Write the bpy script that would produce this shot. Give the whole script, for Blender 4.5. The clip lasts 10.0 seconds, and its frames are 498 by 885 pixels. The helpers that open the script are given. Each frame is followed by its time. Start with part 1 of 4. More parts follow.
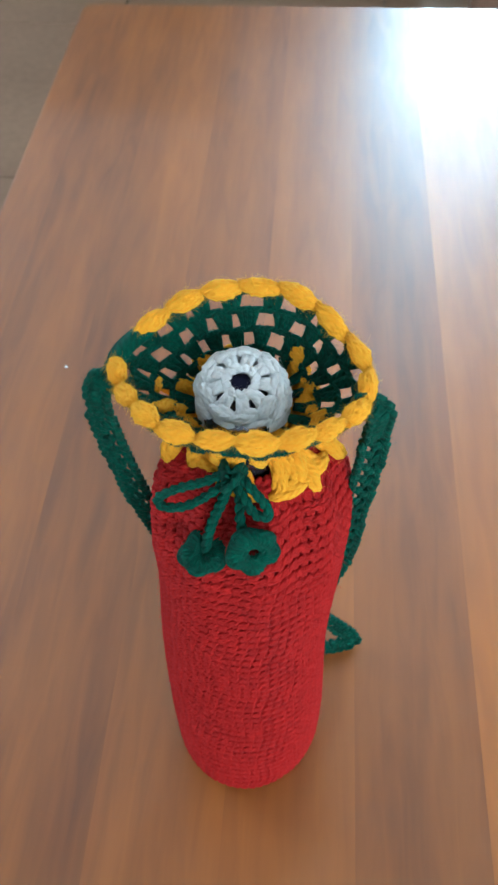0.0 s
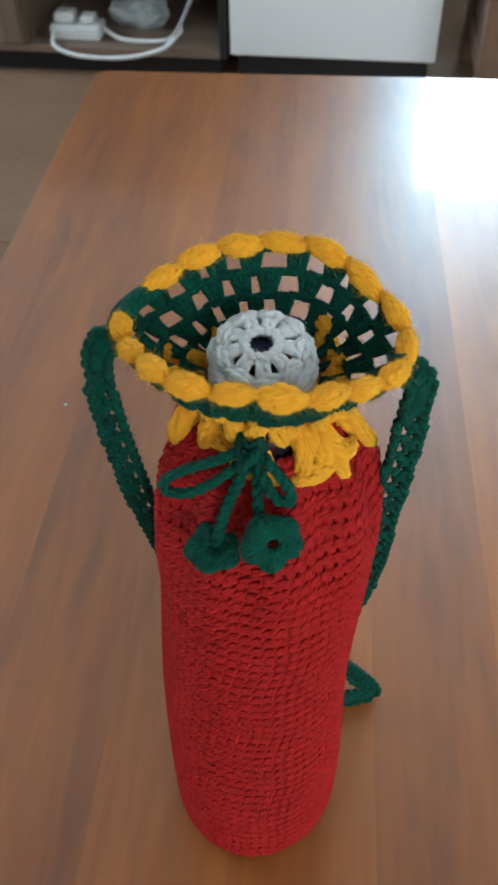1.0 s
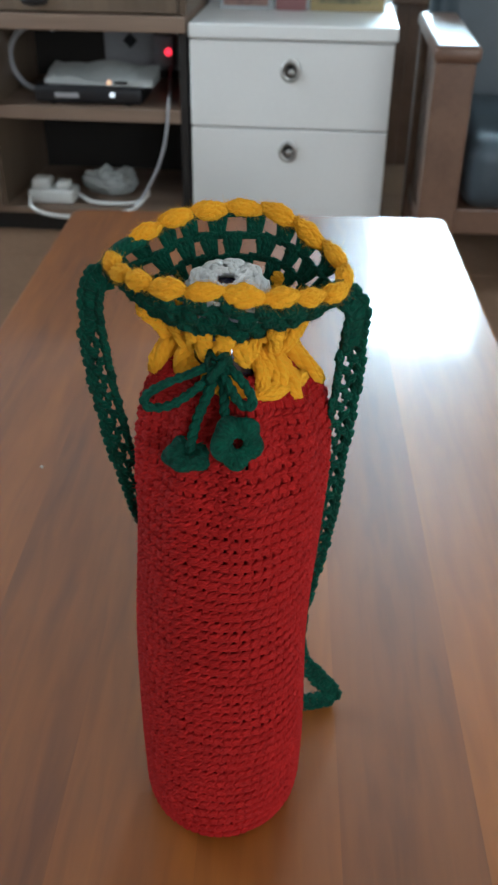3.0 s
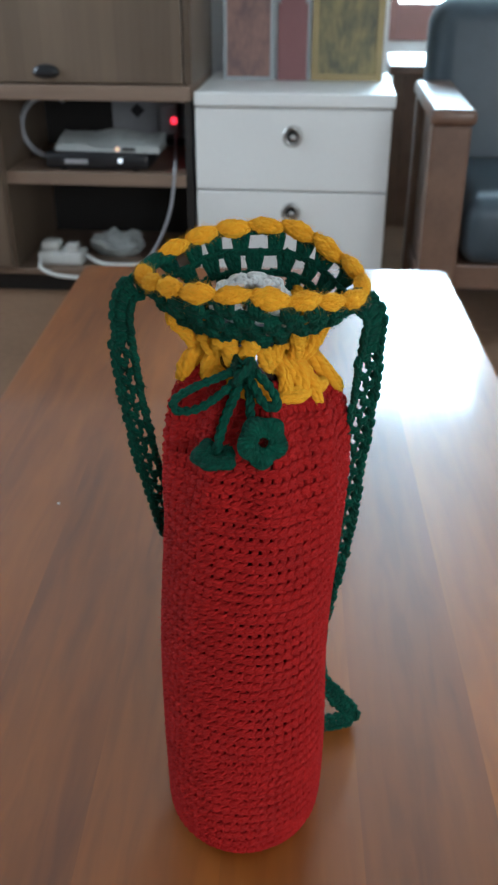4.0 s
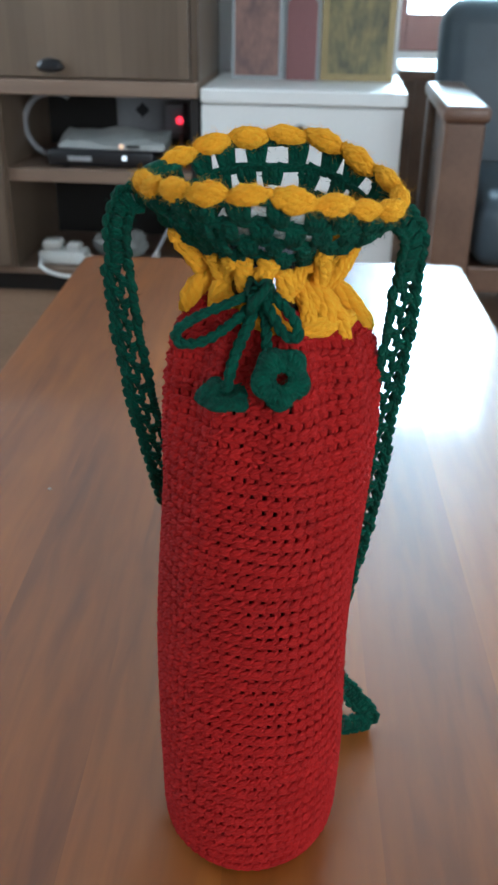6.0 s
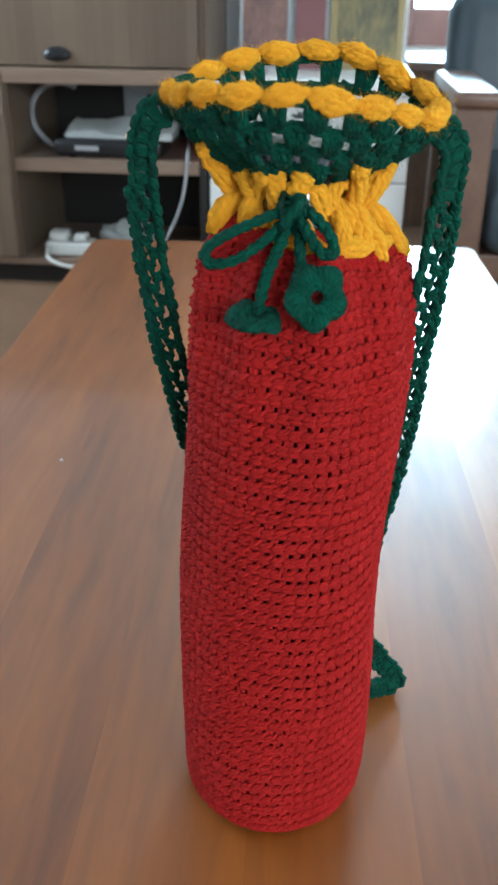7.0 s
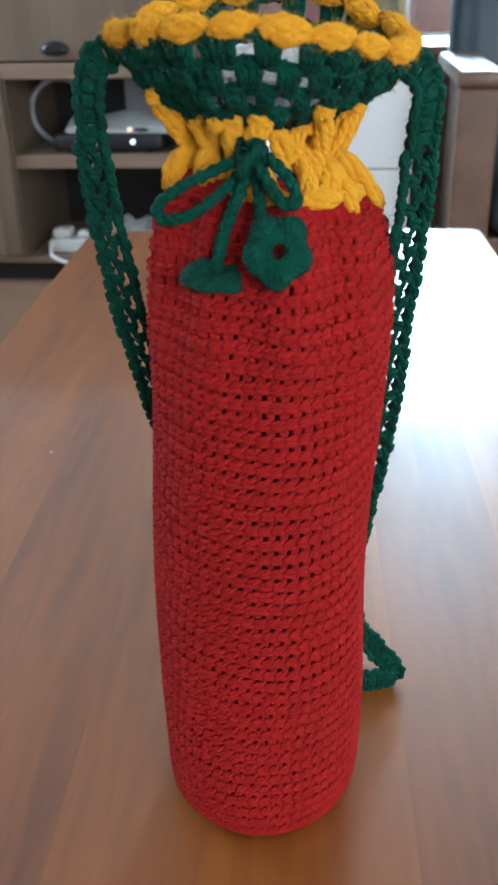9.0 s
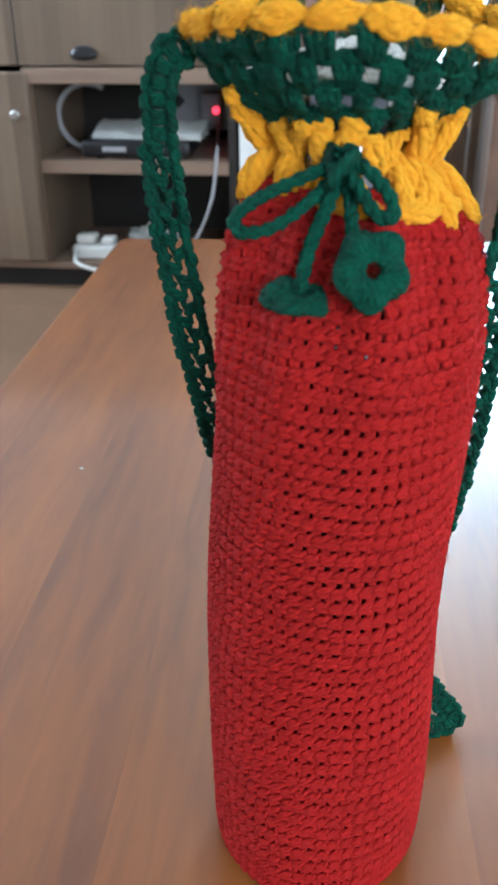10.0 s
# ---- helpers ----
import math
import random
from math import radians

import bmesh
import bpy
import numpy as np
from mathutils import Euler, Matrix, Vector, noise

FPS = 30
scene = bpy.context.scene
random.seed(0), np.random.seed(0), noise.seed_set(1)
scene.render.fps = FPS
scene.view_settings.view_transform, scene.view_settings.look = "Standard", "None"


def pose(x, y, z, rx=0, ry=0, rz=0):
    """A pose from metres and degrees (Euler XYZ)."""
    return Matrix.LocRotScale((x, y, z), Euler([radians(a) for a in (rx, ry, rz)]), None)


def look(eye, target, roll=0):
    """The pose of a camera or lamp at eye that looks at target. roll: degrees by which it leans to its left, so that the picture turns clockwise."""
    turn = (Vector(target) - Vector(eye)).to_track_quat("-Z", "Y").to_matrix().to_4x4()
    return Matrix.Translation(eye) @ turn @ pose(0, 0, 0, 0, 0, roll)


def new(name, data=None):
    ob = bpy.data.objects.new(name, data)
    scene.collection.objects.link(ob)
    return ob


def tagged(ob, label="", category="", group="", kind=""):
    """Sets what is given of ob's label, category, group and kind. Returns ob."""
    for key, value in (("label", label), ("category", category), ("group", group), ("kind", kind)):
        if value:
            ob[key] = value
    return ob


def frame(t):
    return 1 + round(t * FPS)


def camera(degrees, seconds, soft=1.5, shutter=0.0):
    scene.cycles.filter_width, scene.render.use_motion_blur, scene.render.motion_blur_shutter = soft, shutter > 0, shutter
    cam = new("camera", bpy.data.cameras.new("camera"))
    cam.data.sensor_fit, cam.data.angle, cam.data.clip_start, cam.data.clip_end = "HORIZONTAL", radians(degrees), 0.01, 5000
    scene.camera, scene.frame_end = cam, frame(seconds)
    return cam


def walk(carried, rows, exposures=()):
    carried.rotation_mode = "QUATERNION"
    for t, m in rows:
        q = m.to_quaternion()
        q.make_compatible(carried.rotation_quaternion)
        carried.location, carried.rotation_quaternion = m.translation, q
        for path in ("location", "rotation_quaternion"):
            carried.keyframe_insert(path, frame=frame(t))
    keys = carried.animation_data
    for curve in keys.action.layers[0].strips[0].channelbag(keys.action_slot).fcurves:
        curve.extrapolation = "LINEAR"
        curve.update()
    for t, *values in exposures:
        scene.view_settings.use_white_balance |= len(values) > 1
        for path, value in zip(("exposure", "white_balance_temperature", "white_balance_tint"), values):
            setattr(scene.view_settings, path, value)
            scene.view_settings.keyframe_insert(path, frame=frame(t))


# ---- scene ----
cam = camera(31.5, 10.0, soft=2.3)
cam.data.dof.use_dof, cam.data.dof.focus_distance, cam.data.dof.aperture_fstop = True, 0.42, 28.0
PATH = [
    (0, (0.041, -0.25, 1.043), (-0.144, 1.006, -0.502), -1.8),
    (0.5, (0.03, -0.24, 1.029), (-0.16, 1.121, -0.425), -0.8),
    (1, (0.033, -0.254, 0.978), (-0.169, 1.158, -0.424), -0.8),
    (1.5, (0.031, -0.288, 0.963), (-0.133, 1.208, -0.354), 0.2),
    (2, (0.041, -0.32, 0.955), (-0.103, 1.271, -0.249), 1.0),
    (2.5, (0.045, -0.342, 0.946), (-0.096, 1.286, -0.207), 1.0),
    (4, (0.037, -0.397, 0.919), (-0.12, 1.345, -0.052), 0.1),
    (4.5, (0.032, -0.397, 0.921), (-0.118, 1.361, -0.021), 0.3),
    (5, (0.043, -0.384, 0.902), (-0.098, 1.38, -0.03), 0.8),
    (6.5, (0.02, -0.355, 0.843), (-0.147, 1.404, -0.093), 0.8),
    (7, (0.018, -0.358, 0.828), (-0.152, 1.404, -0.101), 0.7),
    (7.5, (0.039, -0.354, 0.831), (-0.145, 1.406, -0.1), -0.6),
    (8, (0.058, -0.356, 0.808), (-0.128, 1.401, -0.129), -1.5),
    (8.5, (0.036, -0.349, 0.81), (-0.161, 1.407, -0.127), -1.2),
    (9, (0.035, -0.336, 0.807), (-0.175, 1.42, -0.127), -1.4),
    (9.5, (0.024, -0.319, 0.795), (-0.2, 1.441, -0.126), -1.2),
    (10, (0.01, -0.306, 0.801), (-0.23, 1.455, -0.117), -0.6),
]
LIGHT = [(0, 0.56, 5570, 1), (0.5, 0.26, 5620, 1), (1.5, 0.06, 6220, 7), (2.5, -0.19, 6220, 7), (4, -0.24, 6020, 7), (5, -0.19, 5920, 7), (6.5, 0.16, 5850, 4),
         (7, 0.36, 5850, 3), (7.5, 0.41, 5700, 3), (8, -0.04, 5650, 3), (8.5, 0.11, 5800, 3), (9, 0.26, 5850, 7), (9.5, 0.41, 5850, 7), (10, 0.63, 5800, 7)]
walk(cam, [(t, look(eye, target, roll)) for t, eye, target, roll in PATH], LIGHT)


# ---- light ----
FLOOR, TOP = 0.10, 0.45          # heights of the floor and of the table top
world = bpy.data.worlds.new("sky")
scene.world = world
world.use_nodes = True
sky = world.node_tree.nodes.new("ShaderNodeTexSky")
sky.sky_type, sky.sun_disc, sky.sun_elevation, sky.sun_rotation = "NISHITA", False, radians(45), radians(30)
world.node_tree.links.new(sky.outputs[0], world.node_tree.nodes["Background"].inputs[0])
world.node_tree.nodes["Background"].inputs[1].default_value = 0.1


def window_light(name, m, w, h, power, colour):
    lamp = bpy.data.lights.new(name, "AREA")
    lamp.shape, lamp.size, lamp.size_y, lamp.energy, lamp.color = "RECTANGLE", w, h, power, colour
    ob = new(name, lamp)
    ob.matrix_world = m
    return ob


# daylight at the north window; the south opening is assumed, the west one added
window_light("daylight_north", pose(0.580, 4.07, 1.45, -90, 0, 0), 0.55, 1.44, 150, (0.62, 0.85, 1.0))
window_light("daylight_south", pose(1.6, -2.57, 1.45, 90, 0, 0), 1.58, 1.4, 72, (0.95, 0.98, 1.0))
# added fill that lifts the wall mirrored in the tabletop
window_light("fill_west", pose(-2.37, 1.25, 1.55, 0, -90, 0), 1.16, 1.26, 52, (0.80, 0.90, 1.0))


# ---- materials ----
def material(name, colour, rough=0.6, metal=0.0, vary=0.12, scale=8.0, fine=120.0, bump=0.15, stretch=(1, 1, 1), second=None,
             coat=0.0, spec=0.5, emit=None, strength=0.0, depth=0.001):
    """A surface with stains at one scale and grain at another, and fine relief."""
    m = bpy.data.materials.new(name)
    m.use_nodes = True
    n, l = m.node_tree.nodes, m.node_tree.links
    b = n["Principled BSDF"]
    co = n.new("ShaderNodeTexCoord")
    mp = n.new("ShaderNodeMapping")
    mp.inputs["Scale"].default_value = stretch
    l.new(co.outputs["Object"], mp.inputs[0])
    big, small = n.new("ShaderNodeTexNoise"), n.new("ShaderNodeTexNoise")
    for t, s in ((big, scale), (small, fine)):
        t.inputs["Scale"].default_value = s
        t.inputs["Detail"].default_value = 4
        l.new(mp.outputs[0], t.inputs["Vector"])
    add = n.new("ShaderNodeMath")
    add.operation = "MULTIPLY_ADD"
    l.new(small.outputs["Fac"], add.inputs[0])
    add.inputs[1].default_value = 0.5
    l.new(big.outputs["Fac"], add.inputs[2])
    ramp = n.new("ShaderNodeMapRange")
    ramp.inputs["From Min"].default_value, ramp.inputs["From Max"].default_value = 0.45, 1.05
    l.new(add.outputs[0], ramp.inputs[0])
    mix = n.new("ShaderNodeMix")
    mix.data_type = "RGBA"
    c = Vector(colour)
    lo = c * (1 - vary) if second is None else Vector(second)
    hi = c * (1 + vary) if second is None else c
    mix.inputs["A"].default_value, mix.inputs["B"].default_value = (*lo, 1), (*[min(v, 1) for v in hi], 1)
    l.new(ramp.outputs[0], mix.inputs["Factor"])
    l.new(mix.outputs["Result"], b.inputs["Base Color"])
    rr = n.new("ShaderNodeMapRange")
    rr.inputs["To Min"].default_value, rr.inputs["To Max"].default_value = max(rough - 0.08, 0.02), min(rough + 0.08, 1)
    l.new(big.outputs["Fac"], rr.inputs[0])
    l.new(rr.outputs[0], b.inputs["Roughness"])
    bp = n.new("ShaderNodeBump")
    bp.inputs["Strength"].default_value, bp.inputs["Distance"].default_value = bump, depth
    l.new(small.outputs["Fac"], bp.inputs["Height"])
    l.new(bp.outputs[0], b.inputs["Normal"])
    b.inputs["Metallic"].default_value, b.inputs["Coat Weight"].default_value = metal, coat
    b.inputs["Specular IOR Level"].default_value = spec
    if emit:
        b.inputs["Emission Color"].default_value, b.inputs["Emission Strength"].default_value = (*emit, 1), strength
    return m


def yarn(name, colour, dark, sheen=0.6):
    """Spun acrylic yarn: plies that wind along the strand, fuzz, slight change of shade from strand to strand."""
    m = bpy.data.materials.new(name)
    m.use_nodes = True
    n, l = m.node_tree.nodes, m.node_tree.links
    b = n["Principled BSDF"]
    uv = n.new("ShaderNodeUVMap")
    uv.uv_map = "strand"
    sep = n.new("ShaderNodeSeparateXYZ")
    l.new(uv.outputs[0], sep.inputs[0])

    def math_node(op, a, c):
        k = n.new("ShaderNodeMath")
        k.operation = op
        for i, v in enumerate((a, c)):
            if isinstance(v, (int, float)):
                k.inputs[i].default_value = v
            else:
                l.new(v, k.inputs[i])
        return k.outputs[0]
    turn = math_node("ADD", math_node("MULTIPLY", sep.outputs[0], 2 * math.pi / 0.0032), math_node("MULTIPLY", sep.outputs[1], 6 * math.pi))
    ply = math_node("SINE", turn, 0)
    co = n.new("ShaderNodeTexCoord")
    fib, blot = n.new("ShaderNodeTexNoise"), n.new("ShaderNodeTexNoise")
    fib.inputs["Scale"].default_value, fib.inputs["Detail"].default_value = 2600, 3
    blot.inputs["Scale"].default_value, blot.inputs["Detail"].default_value = 160, 2
    l.new(co.outputs["Object"], fib.inputs["Vector"])
    l.new(co.outputs["Object"], blot.inputs["Vector"])
    geo = n.new("ShaderNodeNewGeometry")
    height = math_node("ADD", math_node("MULTIPLY", ply, 0.55), math_node("MULTIPLY", fib.outputs["Fac"], 2.6))
    bp = n.new("ShaderNodeBump")
    bp.inputs["Strength"].default_value, bp.inputs["Distance"].default_value = 0.85, 0.0005
    l.new(height, bp.inputs["Height"])
    l.new(bp.outputs[0], b.inputs["Normal"])
    shade = math_node("ADD", math_node("ADD", math_node("MULTIPLY", blot.outputs["Fac"], 0.7), math_node("MULTIPLY", geo.outputs["Random Per Island"], 0.18)),
                      math_node("ADD", math_node("MULTIPLY", fib.outputs["Fac"], 0.5), math_node("MULTIPLY", ply, 0.1)))
    ramp = n.new("ShaderNodeMapRange")
    ramp.inputs["From Min"].default_value, ramp.inputs["From Max"].default_value = 0.35, 1.1
    l.new(shade, ramp.inputs[0])
    mix = n.new("ShaderNodeMix")
    mix.data_type = "RGBA"
    mix.inputs["A"].default_value, mix.inputs["B"].default_value = (*dark, 1), (*colour, 1)
    l.new(ramp.outputs[0], mix.inputs["Factor"])
    l.new(mix.outputs["Result"], b.inputs["Base Color"])
    b.inputs["Roughness"].default_value = 0.85
    b.inputs["Specular IOR Level"].default_value = 0.25
    b.inputs["Sheen Weight"].default_value, b.inputs["Sheen Roughness"].default_value = sheen, 0.4
    b.inputs["Sheen Tint"].default_value = (*[min(1, v * 1.3 + 0.03) for v in colour], 1)
    return m


def board_wood(name, colour, dark, rough, width, coat=0.0, along="Y", tone=0.35, bump=0.05, spec=0.5, shine=1.5):
    """Varnished boards glued side by side: each strip has its own tone, with grain along it."""
    m = bpy.data.materials.new(name)
    m.use_nodes = True
    n, l = m.node_tree.nodes, m.node_tree.links
    b = n["Principled BSDF"]
    co = n.new("ShaderNodeTexCoord")
    sep = n.new("ShaderNodeSeparateXYZ")
    l.new(co.outputs["Object"], sep.inputs[0])
    across = sep.outputs[{"Y": 0, "X": 2, "Z": 0}[along]]
    cell = n.new("ShaderNodeMath")
    cell.operation = "DIVIDE"
    l.new(across, cell.inputs[0])
    cell.inputs[1].default_value = width
    flo = n.new("ShaderNodeMath")
    flo.operation = "FLOOR"
    l.new(cell.outputs[0], flo.inputs[0])
    wn = n.new("ShaderNodeTexWhiteNoise")
    wn.noise_dimensions = "1D"
    l.new(flo.outputs[0], wn.inputs["W"])
    shift = n.new("ShaderNodeVectorMath")
    shift.operation = "MULTIPLY_ADD"
    l.new(wn.outputs["Color"], shift.inputs[0])
    shift.inputs[1].default_value = (3, 3, 3)
    l.new(co.outputs["Object"], shift.inputs[2])
    mp = n.new("ShaderNodeMapping")
    mp.inputs["Scale"].default_value = {"Y": (1, 0.11, 1), "X": (0.05, 1, 1), "Z": (1, 1, 0.05)}[along]
    l.new(shift.outputs[0], mp.inputs[0])
    grain, cloud = n.new("ShaderNodeTexNoise"), n.new("ShaderNodeTexNoise")
    grain.inputs["Scale"].default_value, grain.inputs["Detail"].default_value, grain.inputs["Distortion"].default_value = 90, 6, 0.6
    cloud.inputs["Scale"].default_value, cloud.inputs["Detail"].default_value = 14, 3
    l.new(mp.outputs[0], grain.inputs["Vector"])
    l.new(mp.outputs[0], cloud.inputs["Vector"])
    total = None
    for s, k in ((wn.outputs["Value"], tone), (grain.outputs["Fac"], 0.40), (cloud.outputs["Fac"], 0.75)):
        t = n.new("ShaderNodeMath")
        t.operation = "MULTIPLY_ADD"
        l.new(s, t.inputs[0])
        t.inputs[1].default_value = k
        if total is not None:
            l.new(total, t.inputs[2])
        else:
            t.inputs[2].default_value = 0
        total = t.outputs[0]
    ramp = n.new("ShaderNodeMapRange")
    ramp.inputs["From Min"].default_value, ramp.inputs["From Max"].default_value = 0.4, 0.4 + tone + 0.42
    l.new(total, ramp.inputs[0])
    mix = n.new("ShaderNodeMix")
    mix.data_type = "RGBA"
    mix.inputs["A"].default_value, mix.inputs["B"].default_value = (*dark, 1), (*colour, 1)
    l.new(ramp.outputs[0], mix.inputs["Factor"])
    l.new(mix.outputs["Result"], b.inputs["Base Color"])
    smear = n.new("ShaderNodeTexNoise")
    smear.inputs["Scale"].default_value = 7
    l.new(co.outputs["Object"], smear.inputs["Vector"])
    rr = n.new("ShaderNodeMapRange")
    rr.inputs["To Min"].default_value, rr.inputs["To Max"].default_value = max(rough - 0.06, 0.02), rough + 0.06
    l.new(smear.outputs["Fac"], rr.inputs[0])
    l.new(rr.outputs[0], b.inputs["Roughness"])
    bp = n.new("ShaderNodeBump")
    bp.inputs["Strength"].default_value, bp.inputs["Distance"].default_value = bump, 0.0006
    l.new(grain.outputs["Fac"], bp.inputs["Height"])
    l.new(bp.outputs[0], b.inputs["Normal"])
    b.inputs["Coat Weight"].default_value, b.inputs["Coat Roughness"].default_value = coat, 0.09
    b.inputs["Coat IOR"].default_value = shine
    b.inputs["Specular IOR Level"].default_value = spec
    return m


RED = yarn("red_yarn", (0.53, 0.012, 0.010), (0.36, 0.006, 0.0055), 0.2)
GREEN = yarn("green_yarn", (0.001, 0.110, 0.062), (0.0003, 0.028, 0.018), 0.10)
YELLOW = yarn("yellow_yarn", (1.0, 0.46, 0.022), (1.0, 0.38, 0.012), 0.9)
WHITE = yarn("white_yarn", (0.97, 0.97, 0.95), (0.88, 0.90, 0.87), 0.5)
NAVY = yarn("navy_yarn", (0.012, 0.012, 0.05), (0.004, 0.004, 0.015), 0.2)
BOTTLE = material("bottle_steel", (0.14, 0.14, 0.16), 0.10, 0.9, bump=0.0)
TABLE = board_wood("table_varnish", (0.43, 0.130, 0.012), (0.125, 0.034, 0.005), 0.44, 0.085, 0.32, "Y", 0.34, spec=0.62, shine=1.5)
TEAK = board_wood("teak", (0.20, 0.108, 0.066), (0.12, 0.063, 0.04), 0.42, 0.2, 0.1, "Y", 0.1)
UNIT = board_wood("unit_laminate", (0.23, 0.165, 0.113), (0.105, 0.075, 0.052), 0.32, 0.045, 0.0, "Z", 0.7)
UNIT_H = board_wood("unit_edge", (0.31, 0.215, 0.15), (0.18, 0.12, 0.085), 0.45, 0.3, 0.0, "X", 0.1)
# dark wood, with the shade inside shelves and finger holes put into the colour
SHADED_WOOD = material("shaded_recess_wood", (0.014, 0.011, 0.009), 0.7)
BLACK = material("black_plastic", (0.012, 0.012, 0.014), 0.35)
KICK = material("plinth", (0.012, 0.01, 0.009), 0.6)
LAQUER = material("white_laminate", (0.82, 0.82, 0.79), 0.4, vary=0.04, scale=3)
STEEL = material("brushed_steel", (0.5, 0.5, 0.48), 0.35, 1.0)
GREYPLASTIC = material("grey_plastic", (0.33, 0.33, 0.34), 0.5)
WHITEPLASTIC = material("white_plastic", (0.70, 0.70, 0.66), 0.45)
PAPER = material("paper", (0.40, 0.42, 0.40), 0.7, vary=0.1, scale=30)
LEATHER = material("leather", (0.045, 0.062, 0.075), 0.42, fine=300, bump=0.4, vary=0.25)
WALL = material("wall_paint", (0.78, 0.77, 0.76), 0.85, vary=0.03, scale=2, fine=200, bump=0.1)
CEIL = material("ceiling_paint", (0.58, 0.575, 0.57), 0.9, vary=0.02, scale=2)
FLOORTILE = material("floor_tile", (0.22, 0.13, 0.078), 0.8, spec=0.2, vary=0.18, scale=3, fine=60, bump=0.05)
GROUT = material("grout", (0.2, 0.14, 0.1), 0.9)
SILL = material("brown_paint", (0.17, 0.075, 0.06), 0.45, vary=0.15)
GRILLE = material("grille_paint", (0.35, 0.4, 0.42), 0.5)
LEDRED = material("led_red", (0.8, 0.02, 0.03), 0.4, emit=(1, 0.03, 0.06), strength=2.5)
LEDWHITE = material("led_white", (0.8, 0.8, 0.8), 0.4, emit=(0.8, 0.9, 1), strength=1.2)
LEDAMBER = material("led_amber", (0.8, 0.5, 0.3), 0.4, emit=(1, 0.6, 0.4), strength=0.8)
ART_RED = material("painted_red_canvas", (0.42, 0.23, 0.18), 0.6, scale=11, fine=60, second=(0.13, 0.085, 0.085), stretch=(1.6, 1, 0.8))
ART_ROSE = material("painted_rose_board", (0.25, 0.105, 0.105), 0.6, vary=0.15)
ART_GOLD = material("painted_gold_canvas", (0.36, 0.29, 0.13), 0.6, scale=16, fine=70, second=(0.07, 0.075, 0.06), stretch=(1.5, 1, 0.7))
GOLD = material("gold_frame", (0.36, 0.27, 0.12), 0.5, vary=0.2)
PALEFRAME = material("pale_frame", (0.42, 0.45, 0.46), 0.5)


# ---- mesh helpers ----
class Buf:
    """Collects strands and solids as one mesh."""
    def __init__(self):
        self.v, self.n, self.f, self.uv, self.count = [], [], [], [], 0

    def tube(self, pts, rad, sides=6, closed=False):
        p = np.asarray(pts, float)
        k = len(p)
        rad = np.full(k, rad) if np.isscalar(rad) else np.asarray(rad, float)
        t = np.roll(p, -1, 0) - np.roll(p, 1, 0) if closed else np.gradient(p, axis=0)
        t /= np.linalg.norm(t, axis=1)[:, None] + 1e-12
        ref = np.eye(3)[np.argmin(np.abs(t[0]))]
        nn = np.empty_like(p)
        cur = np.cross(t[0], ref)
        for i in range(k):
            cur = cur - t[i] * cur.dot(t[i])
            cur /= math.sqrt(cur.dot(cur)) + 1e-12
            nn[i] = cur
        bb = np.cross(t, nn)
        a = np.arange(sides) * 2 * math.pi / sides
        ring = p[:, None] + rad[:, None, None] * (nn[:, None] * np.cos(a)[:, None] + bb[:, None] * np.sin(a)[:, None])
        length = np.concatenate([[0], np.cumsum(np.linalg.norm(np.diff(p, axis=0), axis=1))])
        o = self.count
        self.v.append(ring.reshape(-1, 3))
        self.n.append((nn[:, None] * np.cos(a)[:, None] + bb[:, None] * np.sin(a)[:, None]).reshape(-1, 3))
        self.count += k * sides
        for i in range(k if closed else k - 1):
            i2 = (i + 1) % k
            u0, u1 = length[i], length[i2] if i2 else length[i] + 0.002
            for j in range(sides):
                j2 = (j + 1) % sides
                self.f.append((o + i * sides + j, o + i * sides + j2, o + i2 * sides + j2, o + i2 * sides + j))
                w0, w1 = j / sides, (j + 1) / sides
                self.uv += [(u0, w0), (u0, w1), (u1, w1), (u1, w0)]
        if not closed:
            self.f.append(tuple(o + j for j in reversed(range(sides))))
            self.f.append(tuple(o + (k - 1) * sides + j for j in range(sides)))
            self.uv += [(0, 0)] * sides + [(length[-1], 0)] * sides

    def fuzz(self, count, length, seed=1, r=0.00005):
        """Loose fibres that stand off the strands."""
        g = np.random.default_rng(seed)
        v, n = np.concatenate(self.v), np.concatenate(self.n)
        pick = g.integers(0, len(v), count)
        p, n = v[pick], n[pick]
        size = length * g.uniform(0.4, 1.2, (count, 1))
        drift = g.normal(0, 1, (count, 3))
        drift -= n * np.sum(drift * n, 1, keepdims=True) * 0.6
        drift /= np.linalg.norm(drift, axis=1, keepdims=True) + 1e-9
        curl = g.normal(0, 0.35, (count, 3))
        line = [p - n * 0.0002, p + size * (0.45 * n + 0.35 * drift), p + size * (0.55 * n + 0.8 * drift + curl)]
        side = np.cross(n, drift)
        side /= np.linalg.norm(side, axis=1, keepdims=True) + 1e-9
        other = np.cross(side, drift)
        rings = []
        for c, w in zip(line, (1.0, 0.9, 0.35)):
            rings += [c + r * w * side, c + r * w * (-0.5 * side + 0.87 * other), c + r * w * (-0.5 * side - 0.87 * other)]
        block_v = np.stack(rings, 1).reshape(-1, 3)
        o = self.count
        self.v.append(block_v)
        self.n.append(np.repeat(n, 9, 0))
        base = (o + 9 * np.arange(count))[:, None]
        quads = []
        for k in (0, 3):
            for j in range(3):
                j2 = (j + 1) % 3
                quads.append(base + np.array([k + j, k + j2, k + 3 + j2, k + 3 + j]))
        self.f += [tuple(q) for q in np.concatenate(quads).tolist()]
        self.uv += [(0.0, 0.5)] * (6 * count * 4)
        self.count += 9 * count
        return self

